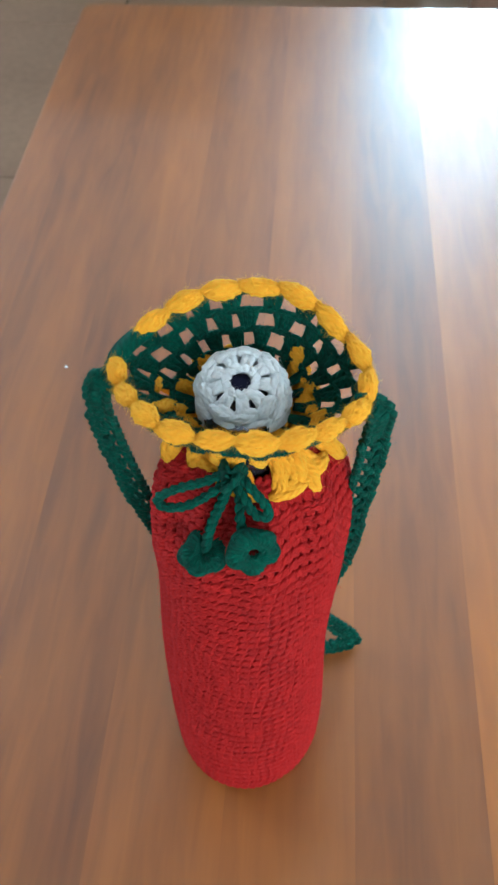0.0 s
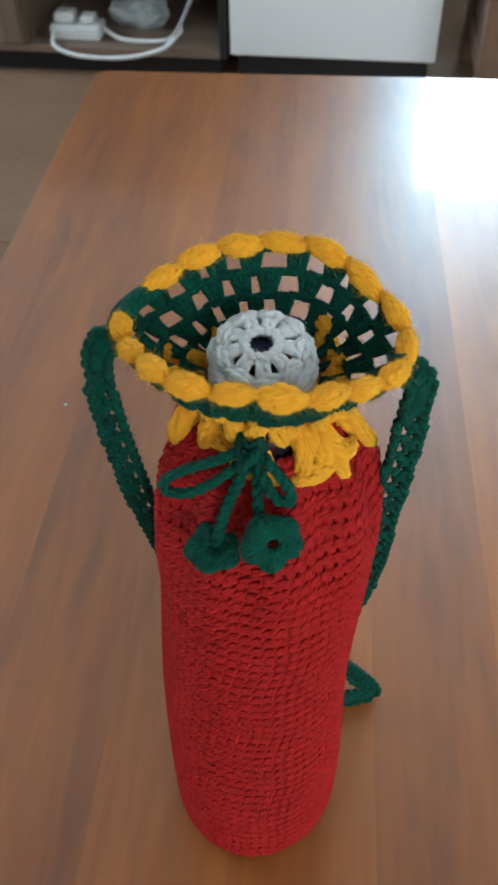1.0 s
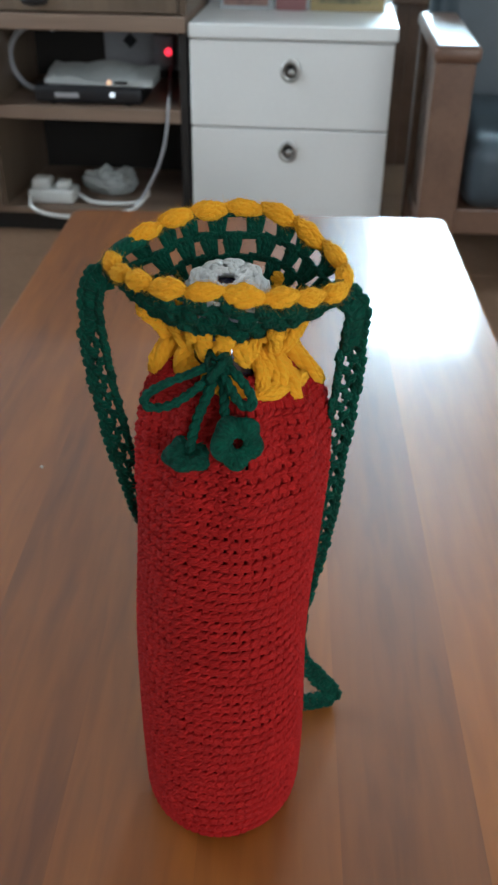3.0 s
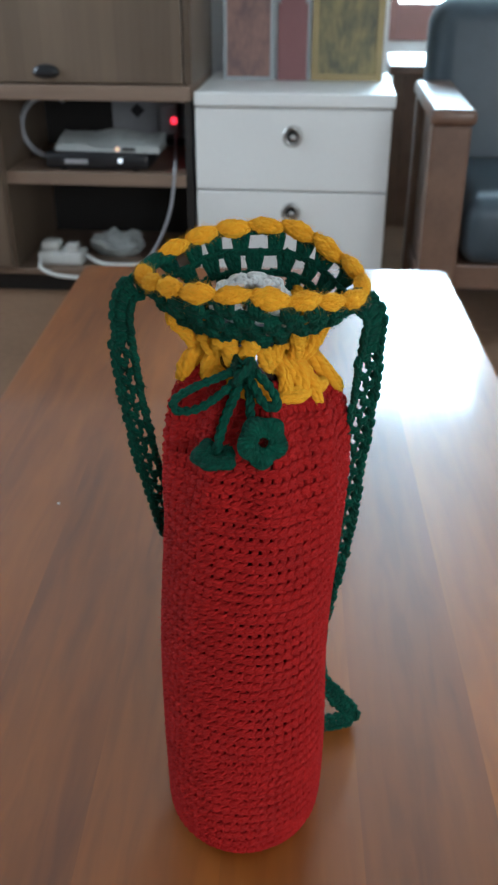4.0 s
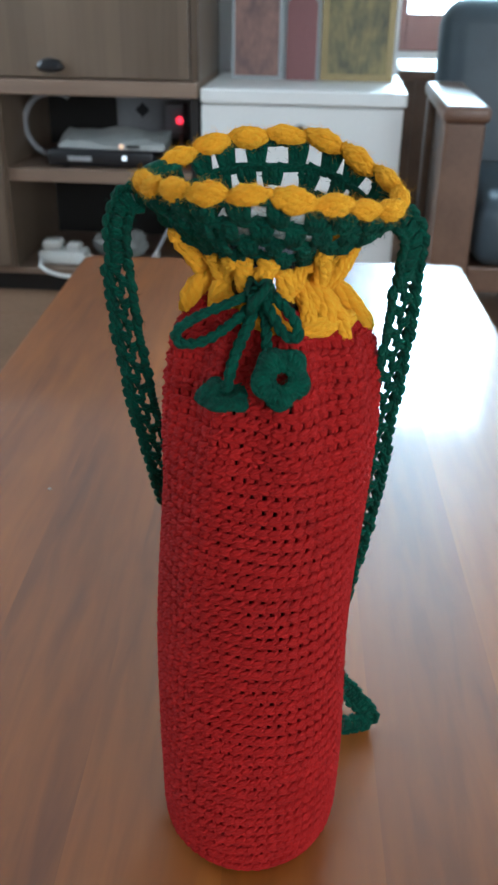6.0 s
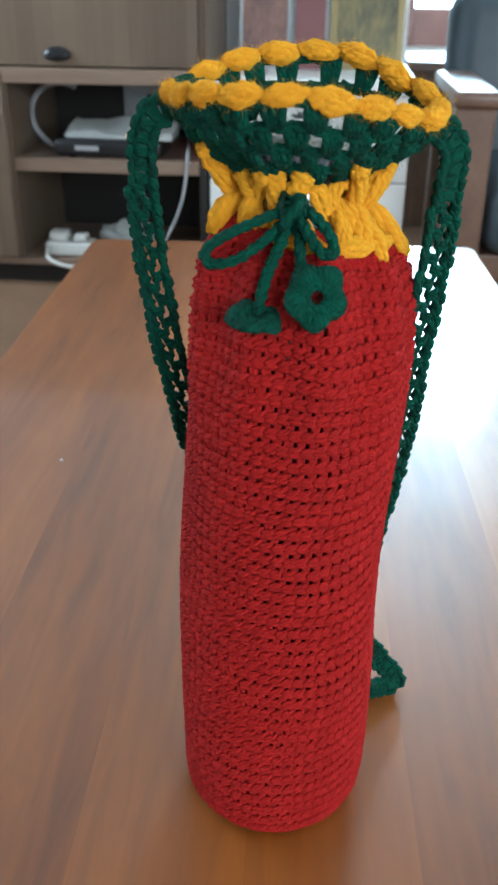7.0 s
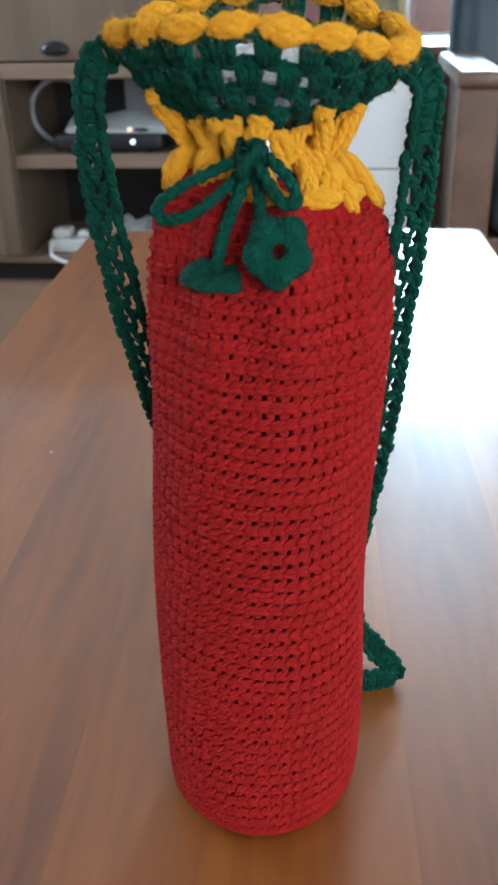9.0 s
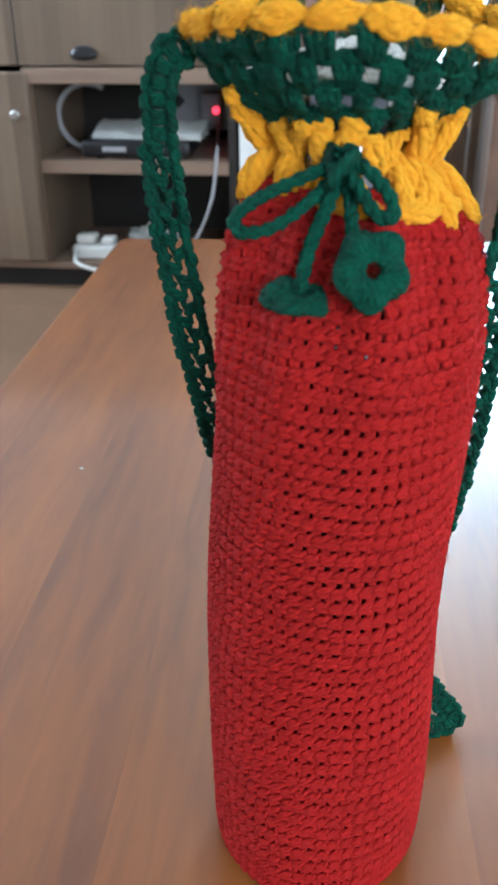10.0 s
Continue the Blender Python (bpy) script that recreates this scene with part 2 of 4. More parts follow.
    def mesh(self, name):
        me = bpy.data.meshes.new(name)
        me.from_pydata(np.concatenate(self.v).tolist(), [], self.f)
        layer = me.uv_layers.new(name="strand")
        layer.data.foreach_set("uv", np.asarray(self.uv, np.float32).ravel())
        me.polygons.foreach_set("use_smooth", [True] * len(me.polygons))
        me.update()
        return me


def box(bm, x0, x1, y0, y1, z0, z1, bevel=0.0, seg=2):
    """Adds a block with eased edges."""
    made = bmesh.ops.create_cube(bm, size=1.0, matrix=Matrix.Translation(((x0 + x1) / 2, (y0 + y1) / 2, (z0 + z1) / 2)) @ Matrix.Diagonal((x1 - x0, y1 - y0, z1 - z0, 1)))
    if bevel:
        edges = list({e for v in made["verts"] for e in v.link_edges})
        bmesh.ops.bevel(bm, geom=edges, offset=bevel, segments=seg, profile=0.5, affect="EDGES")
    return bm


def block(*args, **kw):
    return box(bmesh.new(), *args, **kw)


def lathe(profile, axis="Z", seg=28, centre=(0, 0, 0)):
    """A turned solid from (radius, height) pairs."""
    bm = bmesh.new()
    rings = []
    for r, h in profile:
        ring = []
        for i in range(seg):
            a = 2 * math.pi * i / seg
            v = (r * math.cos(a), r * math.sin(a), h) if axis == "Z" else (r * math.cos(a), h, r * math.sin(a))
            ring.append(bm.verts.new(Vector(v) + Vector(centre)))
        rings.append(ring)
    for a, b in zip(rings, rings[1:]):
        for i in range(seg):
            bm.faces.new((a[i], a[(i + 1) % seg], b[(i + 1) % seg], b[i]))
    bm.faces.new(rings[0][::-1])
    bm.faces.new(rings[-1])
    bmesh.ops.recalc_face_normals(bm, faces=bm.faces)
    return bm


def prism(outline, y0, y1):
    """A plate cut to an outline of (x, z) pairs."""
    bm = bmesh.new()
    a = [bm.verts.new((x, y0, z)) for x, z in outline]
    b = [bm.verts.new((x, y1, z)) for x, z in outline]
    bm.faces.new(a)
    bm.faces.new(b[::-1])
    for i in range(len(a)):
        j = (i + 1) % len(a)
        bm.faces.new((a[i], b[i], b[j], a[j]))
    bmesh.ops.recalc_face_normals(bm, faces=bm.faces)
    return bm


def part(name, shape, mat, parent=None, label="", smooth=False):
    """Links a bmesh, Buf or mesh as one object under its thing."""
    if isinstance(shape, Buf):
        me = shape.mesh(name)
    elif isinstance(shape, bmesh.types.BMesh):
        me = bpy.data.meshes.new(name)
        shape.to_mesh(me)
        shape.free()
        if smooth:
            me.polygons.foreach_set("use_smooth", [True] * len(me.polygons))
    else:
        me = shape
    if not me.materials:
        me.materials.append(mat)
    ob = new(name, me)
    ob.parent = parent
    if label:
        tagged(ob, label)
    return ob


def thing(name, x, y, z, label, category, group=""):
    ob = new(name)
    ob.location = (x, y, z)
    ob.empty_display_size = 0.05
    return tagged(ob, label, category, group)


def curve_points(pts, count):
    """A smooth line through the points (Catmull-Rom), at even steps of the parameter."""
    p = np.asarray(pts, float)
    p = np.vstack([2 * p[0] - p[1], p, 2 * p[-1] - p[-2]])
    out = []
    for u in np.linspace(0, len(p) - 3 - 1e-9, count):
        i = int(u)
        t = u - i
        a, b, c, d = p[i:i + 4]
        out.append(0.5 * (2 * b + (c - a) * t + (2 * a - 5 * b + 4 * c - d) * t * t + (3 * b - a - 3 * c + d) * t ** 3))
    return np.array(out)


# ---- the room ----
def setting(name, bm, mat, label=""):
    return tagged(part(name, bm, mat), label, kind="structure")


X0, X1, Y0, Y1, HIGH = -2.3, 2.6, -2.5, 4.0, 2.85
setting("floor", block(X0 - 0.2, X1 + 0.2, Y0 - 0.2, Y1 + 0.2, FLOOR - 0.1, FLOOR - 0.003), GROUT, "brown glazed tile floor")
setting("ceiling", block(X0 - 0.2, X1 + 0.2, Y0 - 0.2, Y1 + 0.2, HIGH, HIGH + 0.12), CEIL, "plain white painted ceiling")
west = bmesh.new()
box(west, X0 - 0.12, X0, Y0 - 0.12, 0.6, FLOOR - 0.003, HIGH)
box(west, X0 - 0.12, X0, 1.9, 2.42, FLOOR - 0.003, HIGH)
box(west, X0 - 0.12, X0, 0.6, 1.9, FLOOR - 0.003, 0.95)
box(west, X0 - 0.12, X0, 0.6, 1.9, 2.15, HIGH)
setting("wall_west", west, WALL, "off-white painted wall with an added window opening")
setting("wall_east", block(X1, X1 + 0.12, Y0 - 0.12, Y1 + 0.12, FLOOR - 0.003, HIGH), WALL, "off-white painted wall")
setting("wall_behind_unit", block(X0, 0.178, 2.3, 2.42, FLOOR - 0.003, HIGH), WALL, "off-white wall behind the television unit")
setting("wall_return", block(0.058, 0.178, 2.42, Y1 + 0.12, FLOOR - 0.003, HIGH), WALL, "off-white wall that runs back to the window")


def wall_with_opening(name, x0, x1, y0, y1, ox0, ox1, oz0, oz1, label):
    bm = bmesh.new()
    box(bm, x0, ox0, y0, y1, FLOOR - 0.003, HIGH)
    box(bm, ox1, x1, y0, y1, FLOOR - 0.003, HIGH)
    box(bm, ox0, ox1, y0, y1, FLOOR - 0.003, oz0)
    box(bm, ox0, ox1, y0, y1, oz1, HIGH)
    return setting(name, bm, WALL, label)


wall_with_opening("wall_north", 0.178, X1, Y1, Y1 + 0.12, 0.30, 0.86, 0.725, 2.18, "off-white wall with a barred window")
wall_with_opening("wall_south", X0, X1, Y0 - 0.12, Y0, 0.8, 2.4, 0.74, 2.16, "off-white wall with a window opening")


def window(name, x0, x1, z0, z1, y, inward, bars, label):
    w = tagged(new(name), label, kind="structure")
    s = inward
    ya, yb = sorted((y, y + s * 0.035))
    bm = bmesh.new()
    box(bm, x0 - 0.07, x0, ya, yb, z0 - 0.15, z1 + 0.08, 0.004)
    box(bm, x1, x1 + 0.1, ya, yb, z0 - 0.15, z1 + 0.08, 0.004)
    box(bm, x0, x1, ya, yb, z1, z1 + 0.08, 0.004)
    box(bm, x0, x1, ya, yb, z0 - 0.15, z0, 0.004)
    part("window_frame", bm, SILL, w, "brown painted wooden frame")
    yg = y - s * 0.04
    for i in range(1, bars):
        x = x0 + (x1 - x0) * i / bars
        part("bar", block(x - 0.007, x + 0.007, yg - 0.007, yg + 0.007, z0, z1), GRILLE, w)
    part("rail", block(x0, x1, yg - 0.006, yg + 0.006, (z0 + z1) / 2 - 0.01, (z0 + z1) / 2 + 0.01), GRILLE, w)
    return w


window("window_1", 0.30, 0.86, 0.725, 2.18, Y1, -1, 5, "unseen brown-framed window with thin vertical bars, put in for its light, bright daylight outside")
# unseen window, assumed behind the viewpoint to light the bag's front
window("window_2", 0.8, 2.4, 0.74, 2.16, Y0, 1, 5, "unseen brown-framed window with thin vertical bars, put in for its light")


# an unseen window, added as the opening for the west fill lamp
def side_fill_window():
    w = tagged(new("fill_window_3"), "unseen brown-framed window with thin vertical bars, put in for its light", kind="structure")
    bm = bmesh.new()
    box(bm, X0, X0 + 0.035, 0.52, 0.6, 0.87, 2.23, 0.004)
    box(bm, X0, X0 + 0.035, 1.9, 1.98, 0.87, 2.23, 0.004)
    box(bm, X0, X0 + 0.035, 0.6, 1.9, 2.15, 2.23, 0.004)
    box(bm, X0, X0 + 0.035, 0.6, 1.9, 0.87, 0.95, 0.004)
    part("window_frame", bm, SILL, w, "brown painted wooden frame")
    for i in range(1, 7):
        y = 0.6 + 1.3 * i / 7
        part("bar", block(X0 - 0.047, X0 - 0.033, y - 0.007, y + 0.007, 0.95, 2.15), GRILLE, w)


side_fill_window()


# bright sky outside the barred window
SKY = material("bright_sky", (0.7, 0.8, 0.9), 1.0, bump=0.0, emit=(0.80, 0.94, 1.0), strength=4.0)
setting("backdrop", block(-1.5, 4.0, 5.0, 5.02, -0.5, 3.6), SKY, "plain bright sky outside the window")


# ---- coffee table ----
def coffee_table():
    t = thing("coffee_table", -0.034, 0.401, FLOOR, "varnished brown wooden coffee table with glossy board top", "table")
    t.rotation_euler = (0, 0, radians(3))
    hx, hy, h = 0.307, 0.658, TOP - FLOOR
    bm = block(-hx, hx, -hy, hy, h - 0.028, h)
    corners = [e for e in bm.edges if abs(e.verts[0].co.z - e.verts[1].co.z) > 0.02]
    bmesh.ops.bevel(bm, geom=corners, offset=0.018, segments=5, profile=0.5, affect="EDGES")
    rim = [e for e in bm.edges if abs(e.verts[0].co.z - e.verts[1].co.z) < 0.001]
    bmesh.ops.bevel(bm, geom=rim, offset=0.003, segments=2, profile=0.5, affect="EDGES")
    part("tabletop", bm, TABLE, t, "glossy varnished board top")
    for sx in (-1, 1):
        for sy in (-1, 1):
            cx, cy = sx * (hx - 0.06), sy * (hy - 0.06)
            part("leg", block(cx - 0.025, cx + 0.025, cy - 0.025, cy + 0.025, 0, h - 0.028, 0.004), TEAK, t)
    for sy in (-1, 1):
        part("apron", block(-hx + 0.085, hx - 0.085, sy * (hy - 0.06) - 0.01, sy * (hy - 0.06) + 0.01, h - 0.088, h - 0.028, 0.002), TEAK, t)
    for sx in (-1, 1):
        part("apron", block(sx * (hx - 0.06) - 0.01, sx * (hx - 0.06) + 0.01, -hy + 0.085, hy - 0.085, h - 0.088, h - 0.028, 0.002), TEAK, t)
    return t


coffee_table()


# ---- television unit ----
def knob_dark(x, y, z):
    bm = lathe([(0.030, 0), (0.033, -0.006), (0.031, -0.014), (0.022, -0.020), (0.006, -0.022)], "Y", 28, (0, 0, 0))
    for v in bm.verts:
        v.co = Vector((x + v.co.x, y + v.co.y, z + (v.co.z * 0.62 if v.co.z > 0 else v.co.z * 0.38)))
    return bm


def television_unit():
    # local origin: floor under the front right corner
    t = thing("television_unit", -0.309, 1.86, FLOOR, "brown wooden television unit with striped doors and open shelves", "television unit")
    z = lambda v: v - 0.012 - FLOOR
    W = -1.55
    # back and right side carry the open shelves' shade in their colour
    part("back_panel", block(W, 0, 0.385, 0.4, z(0.125), z(1.1)), SHADED_WOOD, t, "dark brown back panel with the shelf recess's shade put into its colour")
    part("side", block(-0.018, 0, 0.002, 0.385, z(0.165), z(0.613)), SHADED_WOOD, t)
    part("side", block(W, W + 0.018, 0, 0.385, z(0.165), z(0.613), 0.001), UNIT, t)
    part("side", block(W, W + 0.018, 0.02, 0.385, z(0.648), z(1.1)), UNIT, t)
    part("side", block(-0.018, 0, 0.02, 0.385, z(0.648), z(1.1)), UNIT, t)
    part("divider", block(-0.506, -0.488, 0.004, 0.385, z(0.182), z(0.613)), UNIT, t)
    part("shelf", block(-0.508, 0, -0.012, 0.385, z(0.613), z(0.648), 0.003), UNIT_H, t, "thick brown wooden shelf board")
    part("shelf", block(-0.488, -0.018, 0.005, 0.385, z(0.405), z(0.437), 0.002), UNIT_H, t, "thick brown wooden shelf board")
    part("bottom_board", block(W + 0.018, -0.018, 0.0, 0.385, z(0.165), z(0.182), 0.002), UNIT_H, t)
    part("top_board", block(W, 0, -0.005, 0.4, z(1.1), z(1.125), 0.003), UNIT_H, t)
    part("plinth", block(W + 0.02, -0.02, 0.03, 0.37, 0, z(0.165)), KICK, t, "black recessed plinth")
    d = part("door", block(W + 0.02, -0.493, -0.018, 0.002, z(0.186), z(0.640), 0.006), UNIT, t, "light brown wooden door")
    part("knob", lathe([(0.005, 0), (0.006, -0.012), (0.011, -0.014), (0.012, -0.020), (0.008, -0.024)], "Y", 18, (-0.525, -0.018, z(0.545))), STEEL, d, "small steel knob")
    for a, b in ((W + 0.02, -1.04), (-1.036, -0.52), (-0.516, -0.02)):
        d = part("door", block(a, b, 0.004, 0.02, z(0.652), z(1.096), 0.002), UNIT, t, "striped brown wooden door")
        kx = -0.353 if b == -0.02 else (a + b) / 2
        part("knob", knob_dark(kx, 0.004, z(0.675)), BLACK, d, "dark round knob")
    return t


television_unit()


def router():
    t = thing("wifi_router", -0.555, 1.96, 0.425, "black network box with small lit lamps on the shelf", "router")
    bm = block(-0.145, 0.130, -0.075, 0.075, 0.004, 0.046, 0.012, seg=3)
    part("case", bm, BLACK, t, smooth=True)
    for sx in (-0.1, 0.09):
        part("foot", block(sx - 0.008, sx + 0.008, -0.06, 0.06, 0, 0.006), BLACK, t)
    part("indicator", lathe([(0.006, 0), (0.006, -0.002), (0.004, -0.003)], "Y", 14, (0.055, -0.075, 0.028)), LEDWHITE, t, "small white lit lamp")
    part("vent", block(-0.09, -0.03, -0.0765, -0.074, 0.018, 0.030, 0.001), GREYPLASTIC, t)
    return t


router()


def folded_papers():
    t = thing("plastic_packet", -0.545, 1.945, 0.471, "crumpled white plastic packet lying on the router", "packet")
    bm = bmesh.new()
    rng = random.Random(4)
    n, m = 14, 6
    grid = []
    for i in range(n):
        row = []
        for j in range(m):
            u, v = i / (n - 1), j / (m - 1)
            x = -0.13 + 0.275 * u
            y = -0.055 + 0.11 * v + 0.02 * (1 - u)
            z = 0.012 + 0.024 * v + 0.006 * math.sin(9 * u + 3 * v) + rng.uniform(-0.003, 0.003) - 0.010 * max(0, 0.25 - u)
            row.append((x, y, max(z, 0.004)))
        grid.append(row)
    up = [[bm.verts.new(p) for p in row] for row in grid]
    dn = [[bm.verts.new((p[0], p[1], 0.0)) for p in row] for row in grid]
    for i in range(n - 1):
        for j in range(m - 1):
            bm.faces.new((up[i][j], up[i + 1][j], up[i + 1][j + 1], up[i][j + 1]))
            bm.faces.new((dn[i][j], dn[i][j + 1], dn[i + 1][j + 1], dn[i + 1][j]))
    for i in range(n - 1):
        bm.faces.new((up[i][0], dn[i][0], dn[i + 1][0], up[i + 1][0]))
        bm.faces.new((up[i][-1], up[i + 1][-1], dn[i + 1][-1], dn[i][-1]))
    for j in range(m - 1):
        bm.faces.new((up[0][j], up[0][j + 1], dn[0][j + 1], dn[0][j]))
        bm.faces.new((up[-1][j], dn[-1][j], dn[-1][j + 1], up[-1][j + 1]))
    bmesh.ops.recalc_face_normals(bm, faces=bm.faces)
    part("sheet", bm, PAPER, t)
    part("printed_mark", block(0.050, 0.084, -0.0585, -0.055, 0.006, 0.013, 0.001), BLACK, t, "dark printed bar")
    part("indicator", lathe([(0.006, 0), (0.006, -0.002), (0.004, -0.003)], "Y", 14, (0.038, -0.056, 0.010)), LEDAMBER, t, "small amber lit lamp")
    return t


folded_papers()


def cable(name, pts, r, mat, label, category="cable", count=60):
    b = Buf()
    b.tube(curve_points(pts, count), r, 8)
    return tagged(part(name, b, mat), label, category)


def headset():
    t = thing("headset", -0.76, 2.03, 0.425, "grey curved headband standing at the back of the shelf", "headset")
    b = Buf()
    b.tube([(0.045 + 0.082 * math.cos(a), 0.0, 0.082 + 0.08 * math.sin(a)) for a in np.linspace(radians(60), radians(285), 30)], 0.008, 10)
    part("headband", b, GREYPLASTIC, t)
    part("ear_pad", lathe([(0.03, -0.012), (0.036, -0.008), (0.036, 0.008), (0.03, 0.012)], "Y", 20, (0.10, 0.0, 0.036)), BLACK, t, smooth=True)
    return t


headset()


def wall_socket():
    t = thing("extension_socket", -0.425, 2.236, 0.495, "grey socket plate with a plugged adapter", "socket")
    part("plate", block(-0.17, 0.05, -0.012, 0.009, -0.045, 0.075, 0.004), GREYPLASTIC, t)
    part("socket_hole", lathe([(0.02, -0.001), (0.02, -0.006), (0.016, -0.006)], "Y", 4, (-0.095, -0.012, 0.03)), BLACK, t, "dark plug hole")
    a = part("adapter", block(-0.025, 0.03, -0.065, -0.012, -0.03, 0.055, 0.006), GREYPLASTIC, t, "grey plug-in adapter")
    part("indicator", lathe([(0.0095, 0), (0.0095, -0.003), (0.006, -0.005)], "Y", 16, (0.018, -0.065, 0.012)), LEDRED, a, "glowing red lamp")
    return t


wall_socket()
cable("charger_cable", [(-0.400, 2.16, 0.47), (-0.385, 2.05, 0.445), (-0.365, 1.93, 0.450), (-0.354, 1.853, 0.447), (-0.357, 1.843, 0.405), (-0.367, 1.842, 0.345), (-0.389, 1.845, 0.285),
                        (-0.422, 1.85, 0.225), (-0.457, 1.86, 0.177)], 0.0042, GREYPLASTIC, "thin grey cable hanging over the shelf edge", count=80)


def power_strip():
    t = thing("power_strip", -0.655, 1.93, 0.170, "white multi-plug block with plugs and tangled cable", "power strip")
    part("case", block(-0.095, 0.03, -0.04, 0.03, 0.0, 0.036, 0.008, seg=3), WHITEPLASTIC, t, smooth=True)
    part("plug", block(-0.085, -0.035, -0.03, 0.02, 0.036, 0.062, 0.008, seg=3), WHITEPLASTIC, t, smooth=True)
    part("plug", block(-0.02, 0.015, -0.025, 0.015, 0.036, 0.055, 0.006, seg=3), WHITEPLASTIC, t, smooth=True)
    b = Buf()
    b.tube(curve_points([(-0.085, -0.04, 0.02), (-0.07, -0.085, 0.006), (-0.02, -0.10, -0.008), (0.06, -0.10, -0.012), (0.13, -0.10, -0.006), (0.20, -0.085, 0.012), (0.24, -0.07, 0.05)], 60), 0.0055, 8)
    part("cord", b, WHITEPLASTIC, t)
    b = Buf()
    b.tube(curve_points([(0.03, 0.0, 0.02), (0.08, -0.03, 0.008), (0.15, -0.04, 0.008), (0.20, -0.03, 0.012), (0.225, 0.0, 0.035)], 50), 0.0055, 8)
    part("cord", b, WHITEPLASTIC, t)
    return t


power_strip()


def crumpled_bag():
    t = thing("plastic_bag", -0.55, 2.02, 0.170, "crumpled pale plastic bag behind the power strip", "bag")
    bm = bmesh.new()
    bmesh.ops.create_icosphere(bm, subdivisions=4, radius=1.0)
    for v in bm.verts:
        n = v.co.normalized()
        k = 1 + 0.30 * noise.noise(n * 1.6) + 0.20 * noise.noise(n * 3.7 + Vector((3, 1, 2)))
        v.co = Vector((n.x * 0.075 * k, n.y * 0.05 * k, max(n.z, -0.75) * 0.036 * k + 0.027 * k))
        v.co.z = max(v.co.z, 0)
    part("film", bm, PAPER, t)
    return t


crumpled_bag()


# ---- drawer cabinet ----
def drawer_cabinet():
    t = thing("drawer_cabinet", -0.061, 1.86, FLOOR, "white laminate cabinet with two drawers and round finger pulls", "cabinet")
    z = lambda v: v - 0.012 - FLOOR
    part("body", block(-0.236, 0.236, 0.018, 0.43, z(0.170), z(0.604), 0.002), LAQUER, t)
    part("top", block(-0.242, 0.246, -0.006, 0.436, z(0.604), z(0.636), 0.004), LAQUER, t, "white laminate top board")
    part("plinth", block(-0.225, 0.225, 0.03, 0.42, 0, z(0.170)), KICK, t, "black recessed plinth")
    for z0, z1, zk in ((0.405, 0.600, 0.537), (0.178, 0.401, 0.350)):
        d = part("drawer_front", block(-0.24, 0.24, 0.0, 0.018, z(z0), z(z1), 0.0025), LAQUER, t, "plain white drawer front")
        ring = Buf()
        ring.tube([(0.0 + 0.0185 * math.cos(a), -0.002, z(zk) + 0.0205 * math.sin(a)) for a in np.arange(28) * 2 * math.pi / 28], 0.0058, 8, True)
        part("pull_ring", ring, STEEL, d, "steel finger-pull ring")
        part("pull_cup", lathe([(0.016, -0.0008), (0.016, -0.003), (0.012, -0.0018)], "Y", 22, (0.0, 0.0, z(zk))), SHADED_WOOD, d, "dark finger hole")
        part("pull_bar", lathe([(0.007, -0.003), (0.008, -0.008), (0.004, -0.010)], "Y", 16, (0.002, 0, z(zk) - 0.003)), STEEL, d)
    return t


drawer_cabinet()


def framed_picture(name, x0, x1, h, art, edge, label, lean=3.0, y=2.10, wide=0.008):
    t = thing(name, (x0 + x1) / 2, y, 0.6245, label, "picture", "pictures on the cabinet")
    t.rotation_euler = (radians(-lean), 0, 0)
    w = (x1 - x0) / 2
    bm = bmesh.new()
    box(bm, -w, -w + wide, 0, 0.02, 0, h, 0.001)
    box(bm, w - wide, w, 0, 0.02, 0, h, 0.001)
    box(bm, -w + wide, w - wide, 0, 0.02, 0, wide, 0.001)
    box(bm, -w + wide, w - wide, 0, 0.02, h - wide, h, 0.001)
    part("frame", bm, edge, t)
    part("canvas", block(-w + wide, w - wide, 0.004, 0.016, wide, h - wide), art, t, "dim painted canvas")
    return t


framed_picture("framed_picture", -0.257, -0.127, 0.42, ART_RED, PALEFRAME, "narrow reddish-brown abstract painting in a pale frame")
framed_picture("framed_picture", -0.027, 0.157, 0.46, ART_GOLD, GOLD, "gold and dark green painting in a gilt frame", wide=0.017)


def bottle_board():
    t = thing("bottle_shaped_board", -0.077, 2.10, 0.6245, "rose bottle-shaped board in a pale surround", "picture", "pictures on the cabinet")
    t.rotation_euler = (radians(-3), 0, 0)
    part("backing", block(-0.048, 0.048, 0.012, 0.022, 0, 0.44, 0.001), PALEFRAME, t)
    o = [(-0.038, 0), (-0.038, 0.185), (-0.034, 0.178), (-0.020, 0.225), (-0.014, 0.245), (-0.013, 0.36), (0.013, 0.36), (0.014, 0.245), (0.020, 0.225), (0.034, 0.178), (0.038, 0.185), (0.038, 0)]
    part("bottle_shape", prism(o, 0.0, 0.0118), ART_ROSE, t, "flat rose-coloured bottle shape")
    return t


bottle_board()


